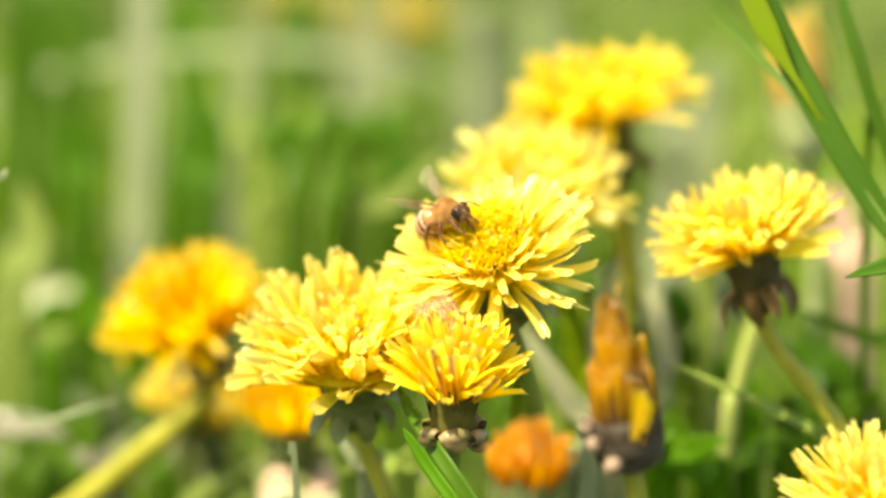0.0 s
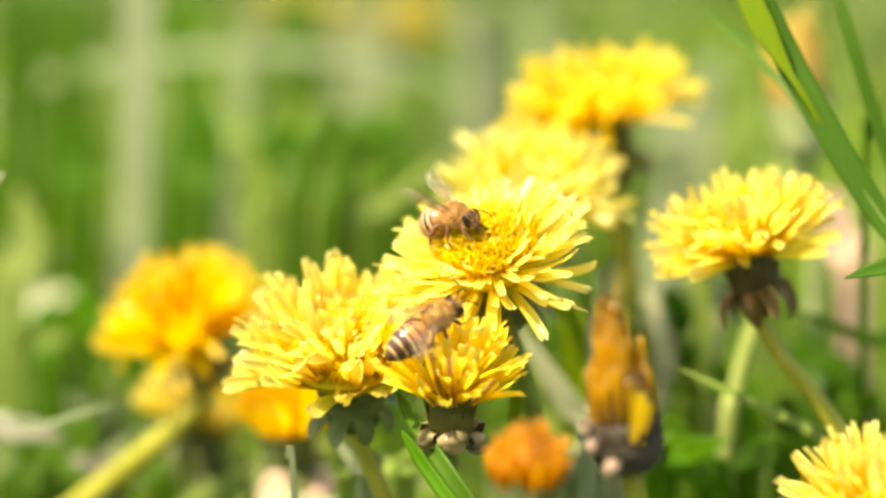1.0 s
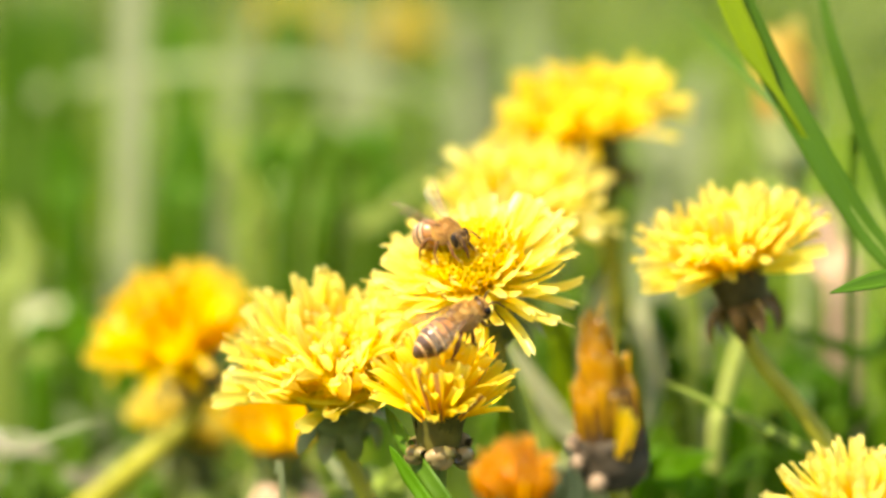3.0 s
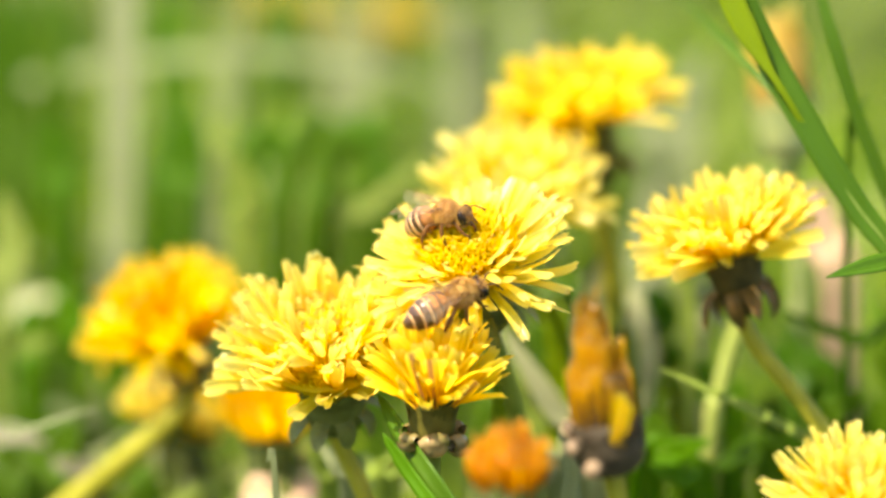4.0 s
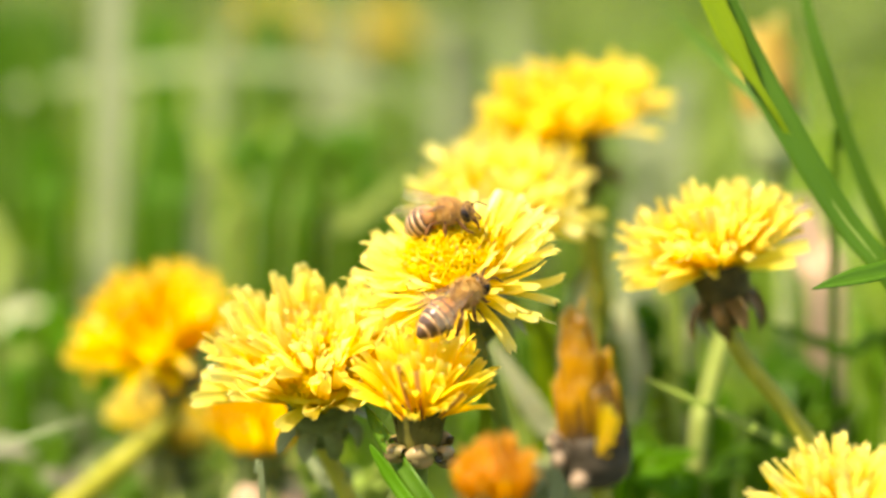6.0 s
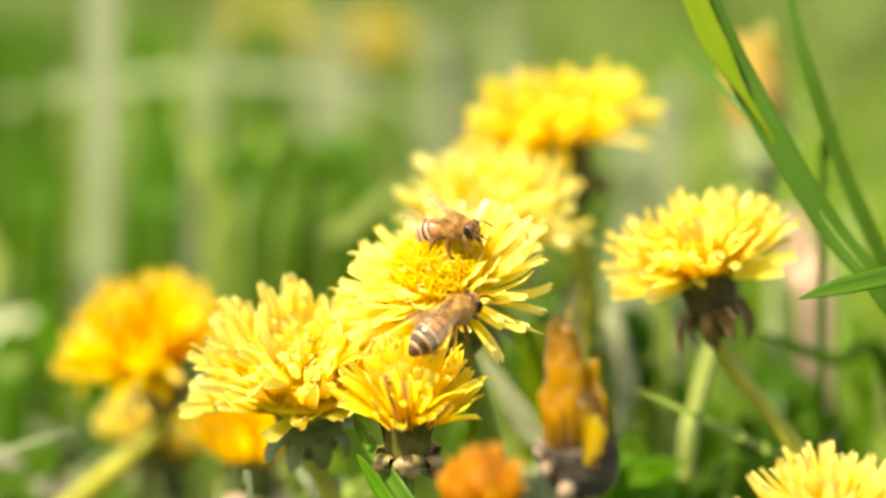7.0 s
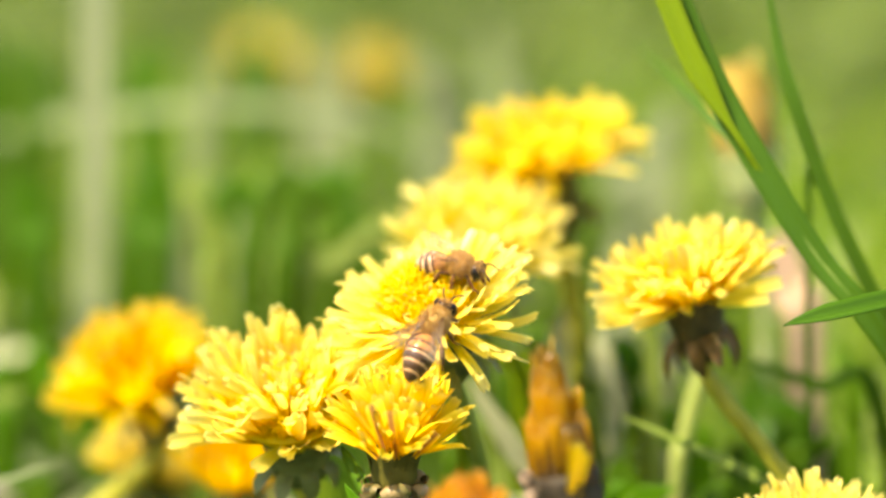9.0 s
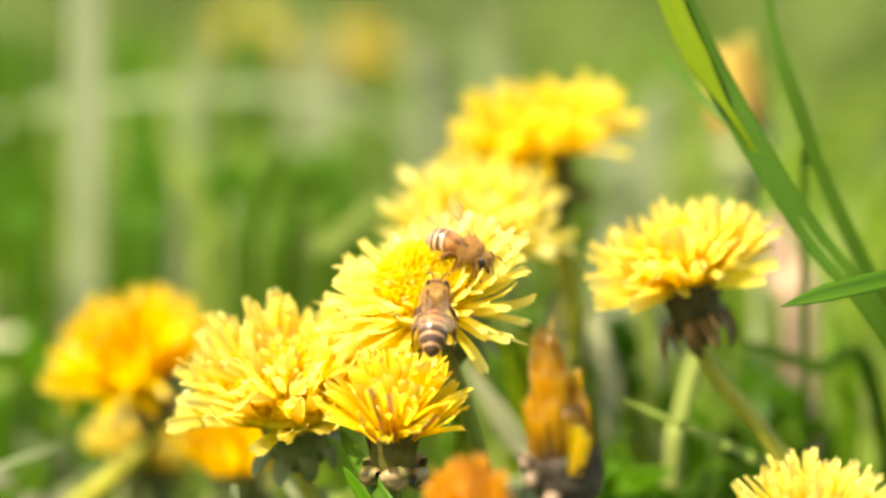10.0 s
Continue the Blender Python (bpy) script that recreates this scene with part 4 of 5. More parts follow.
grass_blade([(-0.0877, 0.4530, 0.0000), (-0.0719, 0.4201, 0.0750), (-0.0609, 0.4169, 0.0795), (-0.0489, 0.4146, 0.0838)], 0.0010, BLADE_PALE, P, facing=(-0.3, -0.6, 0.7))
grass_blade([(-0.0898, 0.4038, 0.0000), (-0.0682, 0.3945, 0.1138), (-0.0632, 0.3947, 0.1205), (-0.0621, 0.3950, 0.1221)], 0.0008, BLADE_STRAW, P)
grass_blade([(0.0704, 0.4727, 0.0000), (0.0694, 0.4609, 0.0873), (0.0670, 0.4630, 0.0994), (0.0651, 0.4647, 0.1088)], 0.0070, BLADE_DRY, "withered pinkish brown leaf blade", category="leaf blade", profile=((0, 0.6), (0.5, 1), (0.85, 0.8), (1, 0.3)))
grass_blade([(-0.0626, 0.5613, 0.0000), (-0.0629, 0.5582, 0.0630), (-0.0618, 0.5642, 0.0970), (-0.0609, 0.5702, 0.1310), (-0.0601, 0.5742, 0.1537)], 0.0072, BLADE_PALE, P, profile=((0, 0.9), (0.9, 0.9), (1, 0.4)))
grass_blade([(-0.1579, 0.6500, 0.0000), (-0.1272, 0.6334, 0.0868), (-0.0947, 0.6269, 0.1071), (-0.0552, 0.6281, 0.1143), (-0.0209, 0.6280, 0.1133), (0.0008, 0.6269, 0.1071), (0.0275, 0.6229, 0.0845)], 0.0044, BLADE_PALE, P, facing=(0, -0.6, 0.8))


DRY = "withered tan leaf lying in the grass"
LOW, BENT = "low green leaf between the dandelion stems", "bent-over pale grass blade catching the sun"
LEAFY = ((0, 0.2), (0.4, 0.9), (0.7, 1.0), (0.9, 0.6), (1, 0.05))


def dead_leaf(points, width):
    grass_blade(points, width, BLADE_BLEACHED, "bleached scrap of dead leaf in the grass", name="dead_leaf", category="dead leaf", facing=(-0.2, -0.5, 0.8))


# pale blades farther back and low among the stems
grass_blade([(-0.0476, 0.6037, 0.0000), (-0.0466, 0.5985, 0.0671), (-0.0460, 0.6019, 0.0865), (-0.0423, 0.6066, 0.1131), (-0.0386, 0.6100, 0.1325)], 0.006, BLADE_PALE, P)
grass_blade([(-0.0400, 0.6204, 0.0000), (-0.0387, 0.6196, 0.0657), (-0.0381, 0.6229, 0.0845), (-0.0400, 0.6249, 0.0958)], 0.008, BLADE_PALE, P)
grass_blade([(-0.0122, 0.7091, 0.0000), (-0.0137, 0.7126, 0.0752), (-0.0166, 0.7172, 0.1010), (-0.0137, 0.7217, 0.1267)], 0.008, BLADE_PALE, P)
grass_blade([(-0.0283, 0.7485, 0.0000), (-0.0275, 0.7522, 0.0693), (-0.0244, 0.7570, 0.0966), (-0.0267, 0.7618, 0.1238)], 0.007, BLADE_PALE, P)
grass_blade([(0.0293, 0.7288, 0.0000), (0.0300, 0.7324, 0.0723), (0.0263, 0.7376, 0.1017), (0.0233, 0.7418, 0.1253)], 0.008, BLADE_PALE, P)
grass_blade([(-0.0852, 0.5584, 0.0000), (-0.0859, 0.5503, 0.0530), (-0.0842, 0.5543, 0.0754), (-0.0871, 0.5558, 0.0844)], 0.010, BLADE_PALE, P)
grass_blade([(0.0448, 0.5515, 0.0000), (0.0434, 0.5386, 0.0671), (0.0423, 0.5420, 0.0868), (0.0451, 0.5444, 0.0999)], 0.005, BLADE_PALE, P)
grass_blade([(0.0606, 0.6204, 0.0000), (0.0593, 0.6213, 0.0757), (0.0580, 0.6258, 0.1008), (0.0631, 0.6284, 0.1158)], 0.010, BLADE_PALE, P)
grass_blade([(0.0065, 0.6894, 0.0000), (0.0093, 0.6928, 0.0781), (0.0107, 0.6972, 0.1032), (0.0065, 0.6997, 0.1171)], 0.012, BLADE_PALE, P)
grass_blade([(-0.0151, 0.5121, 0.0000), (-0.0166, 0.4847, 0.0495), (-0.0222, 0.4764, 0.0599), (-0.0281, 0.4769, 0.0628)], 0.006, BLADE_DRY, DRY)
grass_blade([(-0.0477, 0.5121, 0.0000), (-0.0489, 0.4847, 0.0495), (-0.0539, 0.4858, 0.0555), (-0.0610, 0.4861, 0.0575)], 0.005, BLADE_PALE, P)
grass_blade([(-0.0327, 0.4924, 0.0000), (-0.0353, 0.4653, 0.0547), (-0.0392, 0.4662, 0.0595), (-0.0469, 0.4668, 0.0633)], 0.004, BLADE_PALE, P)
grass_blade([(-0.0114, 0.4136, 0.0000), (-0.0103, 0.3975, 0.0730), (-0.0118, 0.3935, 0.0791), (-0.0151, 0.3941, 0.0828)], 0.004, BLADE_PALE, P)
grass_blade([(-0.0864, 0.5515, 0.0000), (-0.0804, 0.5343, 0.0430), (-0.0716, 0.5351, 0.0474), (-0.0616, 0.5349, 0.0463)], 0.007, BLADE_PALE, P)
grass_blade([(0.0423, 0.4629, 0.0000), (0.0433, 0.4472, 0.0673), (0.0452, 0.4504, 0.0856), (0.0442, 0.4521, 0.0947)], 0.004, BLADE_YG, G)
grass_blade([(0.0604, 0.4629, 0.0000), (0.0600, 0.4472, 0.0673), (0.0610, 0.4496, 0.0810), (0.0596, 0.4511, 0.0892)], 0.004, BLADE, G)
grass_blade([(0.0242, 0.4432, 0.0000), (0.0201, 0.4265, 0.0652), (0.0170, 0.4176, 0.0721), (0.0196, 0.4184, 0.0763)], 0.006, BLADE_PALE, P)
grass_blade([(0.0251, 0.4432, 0.0000), (0.0248, 0.4227, 0.0662), (0.0228, 0.4200, 0.0741), (0.0240, 0.4196, 0.0832)], 0.0060, BLADE_STRAW, G)
grass_blade([(0.0178, 0.4432, 0.0000), (0.0179, 0.4265, 0.0652), (0.0190, 0.4239, 0.0731), (0.0172, 0.4235, 0.0823)], 0.0050, BLADE_LIME, G)
grass_blade([(-0.0146, 0.4333, 0.0000), (-0.0137, 0.4149, 0.0683), (-0.0149, 0.4119, 0.0744), (-0.0170, 0.4107, 0.0791)], 0.0050, BLADE_LIME, G)
grass_blade([(-0.0048, 0.4333, 0.0000), (-0.0055, 0.4149, 0.0683), (-0.0042, 0.4119, 0.0744), (-0.0020, 0.4107, 0.0791)], 0.0040, BLADE_LIME, G)
grass_blade([(0.0069, 0.4432, 0.0000), (0.0089, 0.4228, 0.0671), (0.0106, 0.4200, 0.0741), (0.0096, 0.4190, 0.0798)], 0.0035, BLADE_LIME, G)
grass_blade([(-0.0336, 0.4629, 0.0000), (-0.0317, 0.4420, 0.0610), (-0.0323, 0.4391, 0.0674), (-0.0349, 0.4378, 0.0715)], 0.0050, BLADE_LIME, G)
grass_blade([(0.0166, 0.3939, 0.0000), (0.0202, 0.3783, 0.0798), (0.0217, 0.3792, 0.0844), (0.0186, 0.3797, 0.0875)], 0.003, BLADE_PALE, P)

# low leaves around the closed heads
grass_blade([(0.0907, 0.4530, 0.0000), (0.0770, 0.4300, 0.0849), (0.0664, 0.4260, 0.0907), (0.0533, 0.4219, 0.0966)], 0.0026, LEAF_DARK, LOW)
grass_blade([(0.0360, 0.4432, 0.0000), (0.0335, 0.4171, 0.0695), (0.0370, 0.4132, 0.0758), (0.0429, 0.4087, 0.0792)], 0.0052, LEAF_VIVID, LOW)
grass_blade([(0.0423, 0.4333, 0.0000), (0.0422, 0.4168, 0.0678), (0.0392, 0.4126, 0.0725), (0.0328, 0.4080, 0.0754)], 0.0045, LEAF_VIVID, LOW)
grass_blade([(0.0323, 0.4826, 0.0000), (0.0311, 0.4694, 0.0776), (0.0301, 0.4665, 0.0901), (0.0289, 0.4673, 0.0948)], 0.0062, BLADE_STRAW, P)
grass_blade([(0.0433, 0.4530, 0.0000), (0.0439, 0.4455, 0.0866), (0.0445, 0.4468, 0.0938), (0.0433, 0.4473, 0.0966)], 0.0036, BLADE_STRAW, P)
grass_blade([(0.0633, 0.4432, 0.0000), (0.0628, 0.4278, 0.0722), (0.0647, 0.4241, 0.0803), (0.0674, 0.4197, 0.0840)], 0.0040, LEAF_DARK, LOW)
grass_blade([(0.0201, 0.4333, 0.0000), (0.0201, 0.4205, 0.0883), (0.0183, 0.4217, 0.0952), (0.0153, 0.4226, 0.1003)], 0.0030, BLADE_YG, LOW)
grass_blade([(0.0240, 0.4235, 0.0000), (0.0200, 0.4073, 0.0712), (0.0173, 0.4029, 0.0750), (0.0146, 0.3986, 0.0795)], 0.0042, BLADE_PALE, LOW)
grass_blade([(0.0560, 0.4432, 0.0000), (0.0539, 0.4268, 0.0669), (0.0497, 0.4229, 0.0734), (0.0440, 0.4176, 0.0721)], 0.0050, LEAF_DARK, LOW)

# bent-over blades that catch the sun low in the sward
grass_blade([(-0.1036, 0.5712, 0.0000), (-0.0910, 0.5476, 0.0606), (-0.0804, 0.5397, 0.0737), (-0.0660, 0.5405, 0.0780)], 0.008, BLADE_STRAW, BENT, facing=(-0.2, -0.3, 0.93))
grass_blade([(-0.0805, 0.5909, 0.0000), (-0.0766, 0.5659, 0.0494), (-0.0799, 0.5580, 0.0619), (-0.0891, 0.5588, 0.0664)], 0.007, BLADE_STRAW, BENT, facing=(-0.2, -0.3, 0.93))
grass_blade([(-0.0593, 0.5515, 0.0000), (-0.0604, 0.5250, 0.0477), (-0.0679, 0.5168, 0.0585), (-0.0797, 0.5173, 0.0617)], 0.006, BLADE_PALE, BENT, facing=(-0.2, -0.3, 0.93))
grass_blade([(-0.0853, 0.4924, 0.0000), (-0.0776, 0.4754, 0.0541), (-0.0690, 0.4715, 0.0611), (-0.0566, 0.4667, 0.0624)], 0.005, BLADE_PALE, BENT, facing=(-0.2, -0.3, 0.93))
grass_blade([(-0.0459, 0.4924, 0.0000), (-0.0421, 0.4653, 0.0547), (-0.0349, 0.4610, 0.0589), (-0.0251, 0.4561, 0.0601)], 0.005, BLADE_STRAW, BENT, facing=(-0.2, -0.3, 0.93))
grass_blade([(-0.0175, 0.4629, 0.0000), (-0.0132, 0.4412, 0.0622), (-0.0076, 0.4369, 0.0661), (-0.0022, 0.4367, 0.0652)], 0.004, BLADE_PALE, BENT, facing=(-0.2, -0.3, 0.93))
grass_blade([(-0.0226, 0.4924, 0.0000), (-0.0217, 0.4660, 0.0585), (-0.0177, 0.4620, 0.0645), (-0.0099, 0.4574, 0.0676)], 0.005, BLADE_YG, BENT, facing=(-0.2, -0.3, 0.93))
grass_blade([(-0.0805, 0.6500, 0.0000), (-0.0755, 0.6276, 0.0537), (-0.0807, 0.6198, 0.0670), (-0.0921, 0.6207, 0.0720)], 0.008, BLADE_PALE, BENT, facing=(-0.2, -0.3, 0.93))
grass_blade([(0.0424, 0.4530, 0.0000), (0.0405, 0.4381, 0.0733), (0.0383, 0.4344, 0.0807), (0.0405, 0.4302, 0.0862)], 0.004, BLADE_YG, BENT, facing=(-0.2, -0.3, 0.93))

dead_leaf([(-0.0799, 0.4727, 0.0000), (-0.0763, 0.4566, 0.0629), (-0.0690, 0.4528, 0.0699), (-0.0624, 0.4525, 0.0684)], 0.0055)
dead_leaf([(-0.0517, 0.4629, 0.0000), (-0.0539, 0.4508, 0.0586), (-0.0575, 0.4469, 0.0654), (-0.0612, 0.4472, 0.0673)], 0.0045)
dead_leaf([(-0.0145, 0.4924, 0.0000), (-0.0172, 0.4748, 0.0511), (-0.0210, 0.4705, 0.0552), (-0.0249, 0.4702, 0.0534)], 0.0060)
dead_leaf([(0.0309, 0.4924, 0.0000), (0.0308, 0.4798, 0.0794), (0.0295, 0.4765, 0.0891), (0.0310, 0.4770, 0.0920)], 0.006)

# broad leaves of the sward behind; the dark ones put shaded gaps into leaf colour
D = "broad leaf added to make a dark green patch in the sward"
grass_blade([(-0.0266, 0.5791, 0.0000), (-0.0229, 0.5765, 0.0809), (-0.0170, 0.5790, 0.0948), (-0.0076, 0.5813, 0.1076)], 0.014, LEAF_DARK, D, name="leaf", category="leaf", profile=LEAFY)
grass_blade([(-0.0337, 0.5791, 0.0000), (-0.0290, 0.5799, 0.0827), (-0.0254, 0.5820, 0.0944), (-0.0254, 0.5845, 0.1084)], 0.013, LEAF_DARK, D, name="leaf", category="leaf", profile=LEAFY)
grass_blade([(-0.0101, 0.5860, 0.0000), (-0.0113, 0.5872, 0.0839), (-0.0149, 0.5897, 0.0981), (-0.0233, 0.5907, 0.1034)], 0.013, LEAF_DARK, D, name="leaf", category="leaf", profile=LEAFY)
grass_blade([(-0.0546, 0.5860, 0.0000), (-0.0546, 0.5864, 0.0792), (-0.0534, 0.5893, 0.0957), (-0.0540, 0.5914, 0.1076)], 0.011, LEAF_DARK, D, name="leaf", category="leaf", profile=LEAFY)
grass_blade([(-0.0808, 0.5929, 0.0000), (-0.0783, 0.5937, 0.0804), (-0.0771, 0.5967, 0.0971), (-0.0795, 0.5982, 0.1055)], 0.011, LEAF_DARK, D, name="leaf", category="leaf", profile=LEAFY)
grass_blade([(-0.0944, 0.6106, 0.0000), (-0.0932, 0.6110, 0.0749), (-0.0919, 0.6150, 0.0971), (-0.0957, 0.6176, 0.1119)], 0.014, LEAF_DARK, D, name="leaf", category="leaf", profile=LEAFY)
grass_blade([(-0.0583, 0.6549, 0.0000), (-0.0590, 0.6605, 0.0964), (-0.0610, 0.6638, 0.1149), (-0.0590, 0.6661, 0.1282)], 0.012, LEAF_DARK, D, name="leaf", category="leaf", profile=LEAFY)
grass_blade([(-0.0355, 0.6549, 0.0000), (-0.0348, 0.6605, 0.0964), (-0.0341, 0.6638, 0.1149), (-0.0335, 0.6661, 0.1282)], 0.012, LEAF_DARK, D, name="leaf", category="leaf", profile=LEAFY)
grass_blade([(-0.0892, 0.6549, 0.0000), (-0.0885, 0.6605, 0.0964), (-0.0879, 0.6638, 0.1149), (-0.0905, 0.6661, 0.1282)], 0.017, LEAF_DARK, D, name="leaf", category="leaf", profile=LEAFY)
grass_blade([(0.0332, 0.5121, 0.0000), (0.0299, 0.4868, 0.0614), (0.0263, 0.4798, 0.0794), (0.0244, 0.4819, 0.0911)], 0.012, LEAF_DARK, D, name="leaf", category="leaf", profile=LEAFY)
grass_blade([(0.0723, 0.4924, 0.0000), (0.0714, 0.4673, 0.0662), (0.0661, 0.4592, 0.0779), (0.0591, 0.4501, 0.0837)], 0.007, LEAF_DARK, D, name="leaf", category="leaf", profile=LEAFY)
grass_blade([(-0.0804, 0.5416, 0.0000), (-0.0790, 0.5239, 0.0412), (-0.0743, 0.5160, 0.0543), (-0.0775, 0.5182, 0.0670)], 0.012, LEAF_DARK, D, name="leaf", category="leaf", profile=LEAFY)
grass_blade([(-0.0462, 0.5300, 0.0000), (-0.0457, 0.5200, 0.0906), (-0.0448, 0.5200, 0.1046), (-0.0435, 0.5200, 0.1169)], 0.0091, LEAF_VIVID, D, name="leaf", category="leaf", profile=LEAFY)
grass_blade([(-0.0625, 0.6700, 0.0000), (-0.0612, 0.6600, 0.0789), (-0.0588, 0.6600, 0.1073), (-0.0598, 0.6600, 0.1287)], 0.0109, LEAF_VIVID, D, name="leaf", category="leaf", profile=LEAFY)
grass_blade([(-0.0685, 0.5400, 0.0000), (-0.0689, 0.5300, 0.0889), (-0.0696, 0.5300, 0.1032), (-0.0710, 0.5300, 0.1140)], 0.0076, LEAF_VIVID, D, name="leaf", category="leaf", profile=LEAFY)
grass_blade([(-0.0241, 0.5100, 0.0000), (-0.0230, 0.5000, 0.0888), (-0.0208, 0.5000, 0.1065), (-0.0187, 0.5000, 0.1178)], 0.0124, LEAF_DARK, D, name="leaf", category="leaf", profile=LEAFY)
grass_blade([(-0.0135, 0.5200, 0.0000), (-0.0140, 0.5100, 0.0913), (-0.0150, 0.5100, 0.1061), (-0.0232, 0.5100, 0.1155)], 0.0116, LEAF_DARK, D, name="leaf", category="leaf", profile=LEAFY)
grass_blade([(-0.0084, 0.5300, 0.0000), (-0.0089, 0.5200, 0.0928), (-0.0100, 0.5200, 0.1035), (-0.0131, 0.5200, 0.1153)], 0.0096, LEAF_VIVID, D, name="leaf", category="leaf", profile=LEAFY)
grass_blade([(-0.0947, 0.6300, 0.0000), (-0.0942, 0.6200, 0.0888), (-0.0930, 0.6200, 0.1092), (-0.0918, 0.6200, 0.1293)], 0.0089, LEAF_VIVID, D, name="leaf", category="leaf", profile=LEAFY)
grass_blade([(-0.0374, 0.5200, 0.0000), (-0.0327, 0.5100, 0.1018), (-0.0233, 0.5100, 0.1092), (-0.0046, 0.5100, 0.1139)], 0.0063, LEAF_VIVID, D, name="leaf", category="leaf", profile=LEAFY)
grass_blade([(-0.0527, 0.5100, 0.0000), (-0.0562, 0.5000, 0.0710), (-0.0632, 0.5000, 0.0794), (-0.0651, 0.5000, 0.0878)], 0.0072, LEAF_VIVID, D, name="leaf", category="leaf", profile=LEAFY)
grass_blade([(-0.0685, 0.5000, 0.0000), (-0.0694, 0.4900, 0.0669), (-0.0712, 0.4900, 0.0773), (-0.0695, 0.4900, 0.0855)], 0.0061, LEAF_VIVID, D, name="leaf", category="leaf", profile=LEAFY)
grass_blade([(0.0367, 0.4700, 0.0000), (0.0376, 0.4600, 0.0797), (0.0394, 0.4600, 0.0875), (0.0374, 0.4600, 0.0932)], 0.0066, LEAF_VIVID, D, name="leaf", category="leaf", profile=LEAFY)
grass_blade([(0.0517, 0.4500, 0.0000), (0.0498, 0.4400, 0.0729), (0.0461, 0.4400, 0.0794), (0.0396, 0.4400, 0.0878)], 0.0054, LEAF_VIVID, D, name="leaf", category="leaf", profile=LEAFY)
grass_blade([(0.0696, 0.4600, 0.0000), (0.0668, 0.4500, 0.0743), (0.0610, 0.4500, 0.0800), (0.0572, 0.4500, 0.0857)], 0.0056, LEAF_VIVID, D, name="leaf", category="leaf", profile=LEAFY)
grass_blade([(-0.0322, 0.5000, 0.0000), (-0.0316, 0.4900, 0.0907), (-0.0305, 0.4900, 0.1019), (-0.0329, 0.4900, 0.1120)], 0.0061, BLADE_LIME, G)
grass_blade([(-0.0809, 0.5100, 0.0000), (-0.0787, 0.5000, 0.0794), (-0.0743, 0.5000, 0.0920), (-0.0760, 0.5000, 0.1044)], 0.0072, BLADE_LIME, G)
grass_blade([(-0.0235, 0.5100, 0.0000), (-0.0189, 0.5000, 0.0899), (-0.0096, 0.5000, 0.1003), (0.0006, 0.5000, 0.1096)], 0.0037, BLADE_LIME, G)
grass_blade([(-0.0386, 0.5700, 0.0000), (-0.0394, 0.5600, 0.0942), (-0.0410, 0.5600, 0.1034), (-0.0392, 0.5600, 0.1114)], 0.0046, BLADE_LIME, G)
grass_blade([(0.0265, 0.4450, 0.0000), (0.0263, 0.4350, 0.0741), (0.0257, 0.4350, 0.0833), (0.0263, 0.4350, 0.0925), (0.0275, 0.4350, 0.1025)], 0.0070, BLADE_STRAW, P, facing=(-0.3, -0.6, 0.7))
grass_blade([(0.0333, 0.4500, 0.0000), (0.0324, 0.4400, 0.0822), (0.0305, 0.4400, 0.0878), (0.0313, 0.4400, 0.0952)], 0.0036, BLADE_LIME, G)
grass_blade([(0.0424, 0.4400, 0.0000), (0.0413, 0.4300, 0.0935), (0.0390, 0.4300, 0.0989), (0.0402, 0.4300, 0.1043)], 0.0027, BLADE_LIME, G)
grass_blade([(0.0248, 0.6300, 0.0000), (0.0260, 0.6200, 0.0965), (0.0284, 0.6200, 0.1079), (0.0277, 0.6200, 0.1193)], 0.0077, BLADE_PALE, P)
grass_blade([(0.0511, 0.6100, 0.0000), (0.0498, 0.6000, 0.0881), (0.0471, 0.6000, 0.1016), (0.0488, 0.6000, 0.1115)], 0.0074, BLADE_PALE, P)
grass_blade([(0.0636, 0.6300, 0.0000), (0.0654, 0.6200, 0.0850), (0.0689, 0.6200, 0.1016), (0.0673, 0.6200, 0.1193)], 0.0089, BLADE_LIME, G)
grass_blade([(0.0131, 0.6500, 0.0000), (0.0125, 0.6400, 0.1082), (0.0111, 0.6400, 0.1173), (0.0021, 0.6400, 0.1238)], 0.0092, BLADE_PALE, P)
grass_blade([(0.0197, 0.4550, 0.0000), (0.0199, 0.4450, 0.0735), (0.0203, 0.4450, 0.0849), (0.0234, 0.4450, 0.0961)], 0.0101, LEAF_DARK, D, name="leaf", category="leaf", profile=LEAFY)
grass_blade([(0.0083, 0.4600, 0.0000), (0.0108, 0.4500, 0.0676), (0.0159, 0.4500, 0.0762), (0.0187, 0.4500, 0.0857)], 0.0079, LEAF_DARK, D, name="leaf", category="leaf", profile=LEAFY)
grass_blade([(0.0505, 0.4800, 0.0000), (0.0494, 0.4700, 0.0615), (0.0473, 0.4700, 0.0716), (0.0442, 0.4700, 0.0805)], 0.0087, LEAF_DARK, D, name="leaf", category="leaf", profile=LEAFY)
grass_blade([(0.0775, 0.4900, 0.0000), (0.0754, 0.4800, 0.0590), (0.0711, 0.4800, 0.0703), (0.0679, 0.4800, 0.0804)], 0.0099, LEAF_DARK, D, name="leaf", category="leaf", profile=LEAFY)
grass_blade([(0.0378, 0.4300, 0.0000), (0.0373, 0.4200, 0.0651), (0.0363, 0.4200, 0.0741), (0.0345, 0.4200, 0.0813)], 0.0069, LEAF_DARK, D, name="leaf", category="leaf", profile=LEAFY)
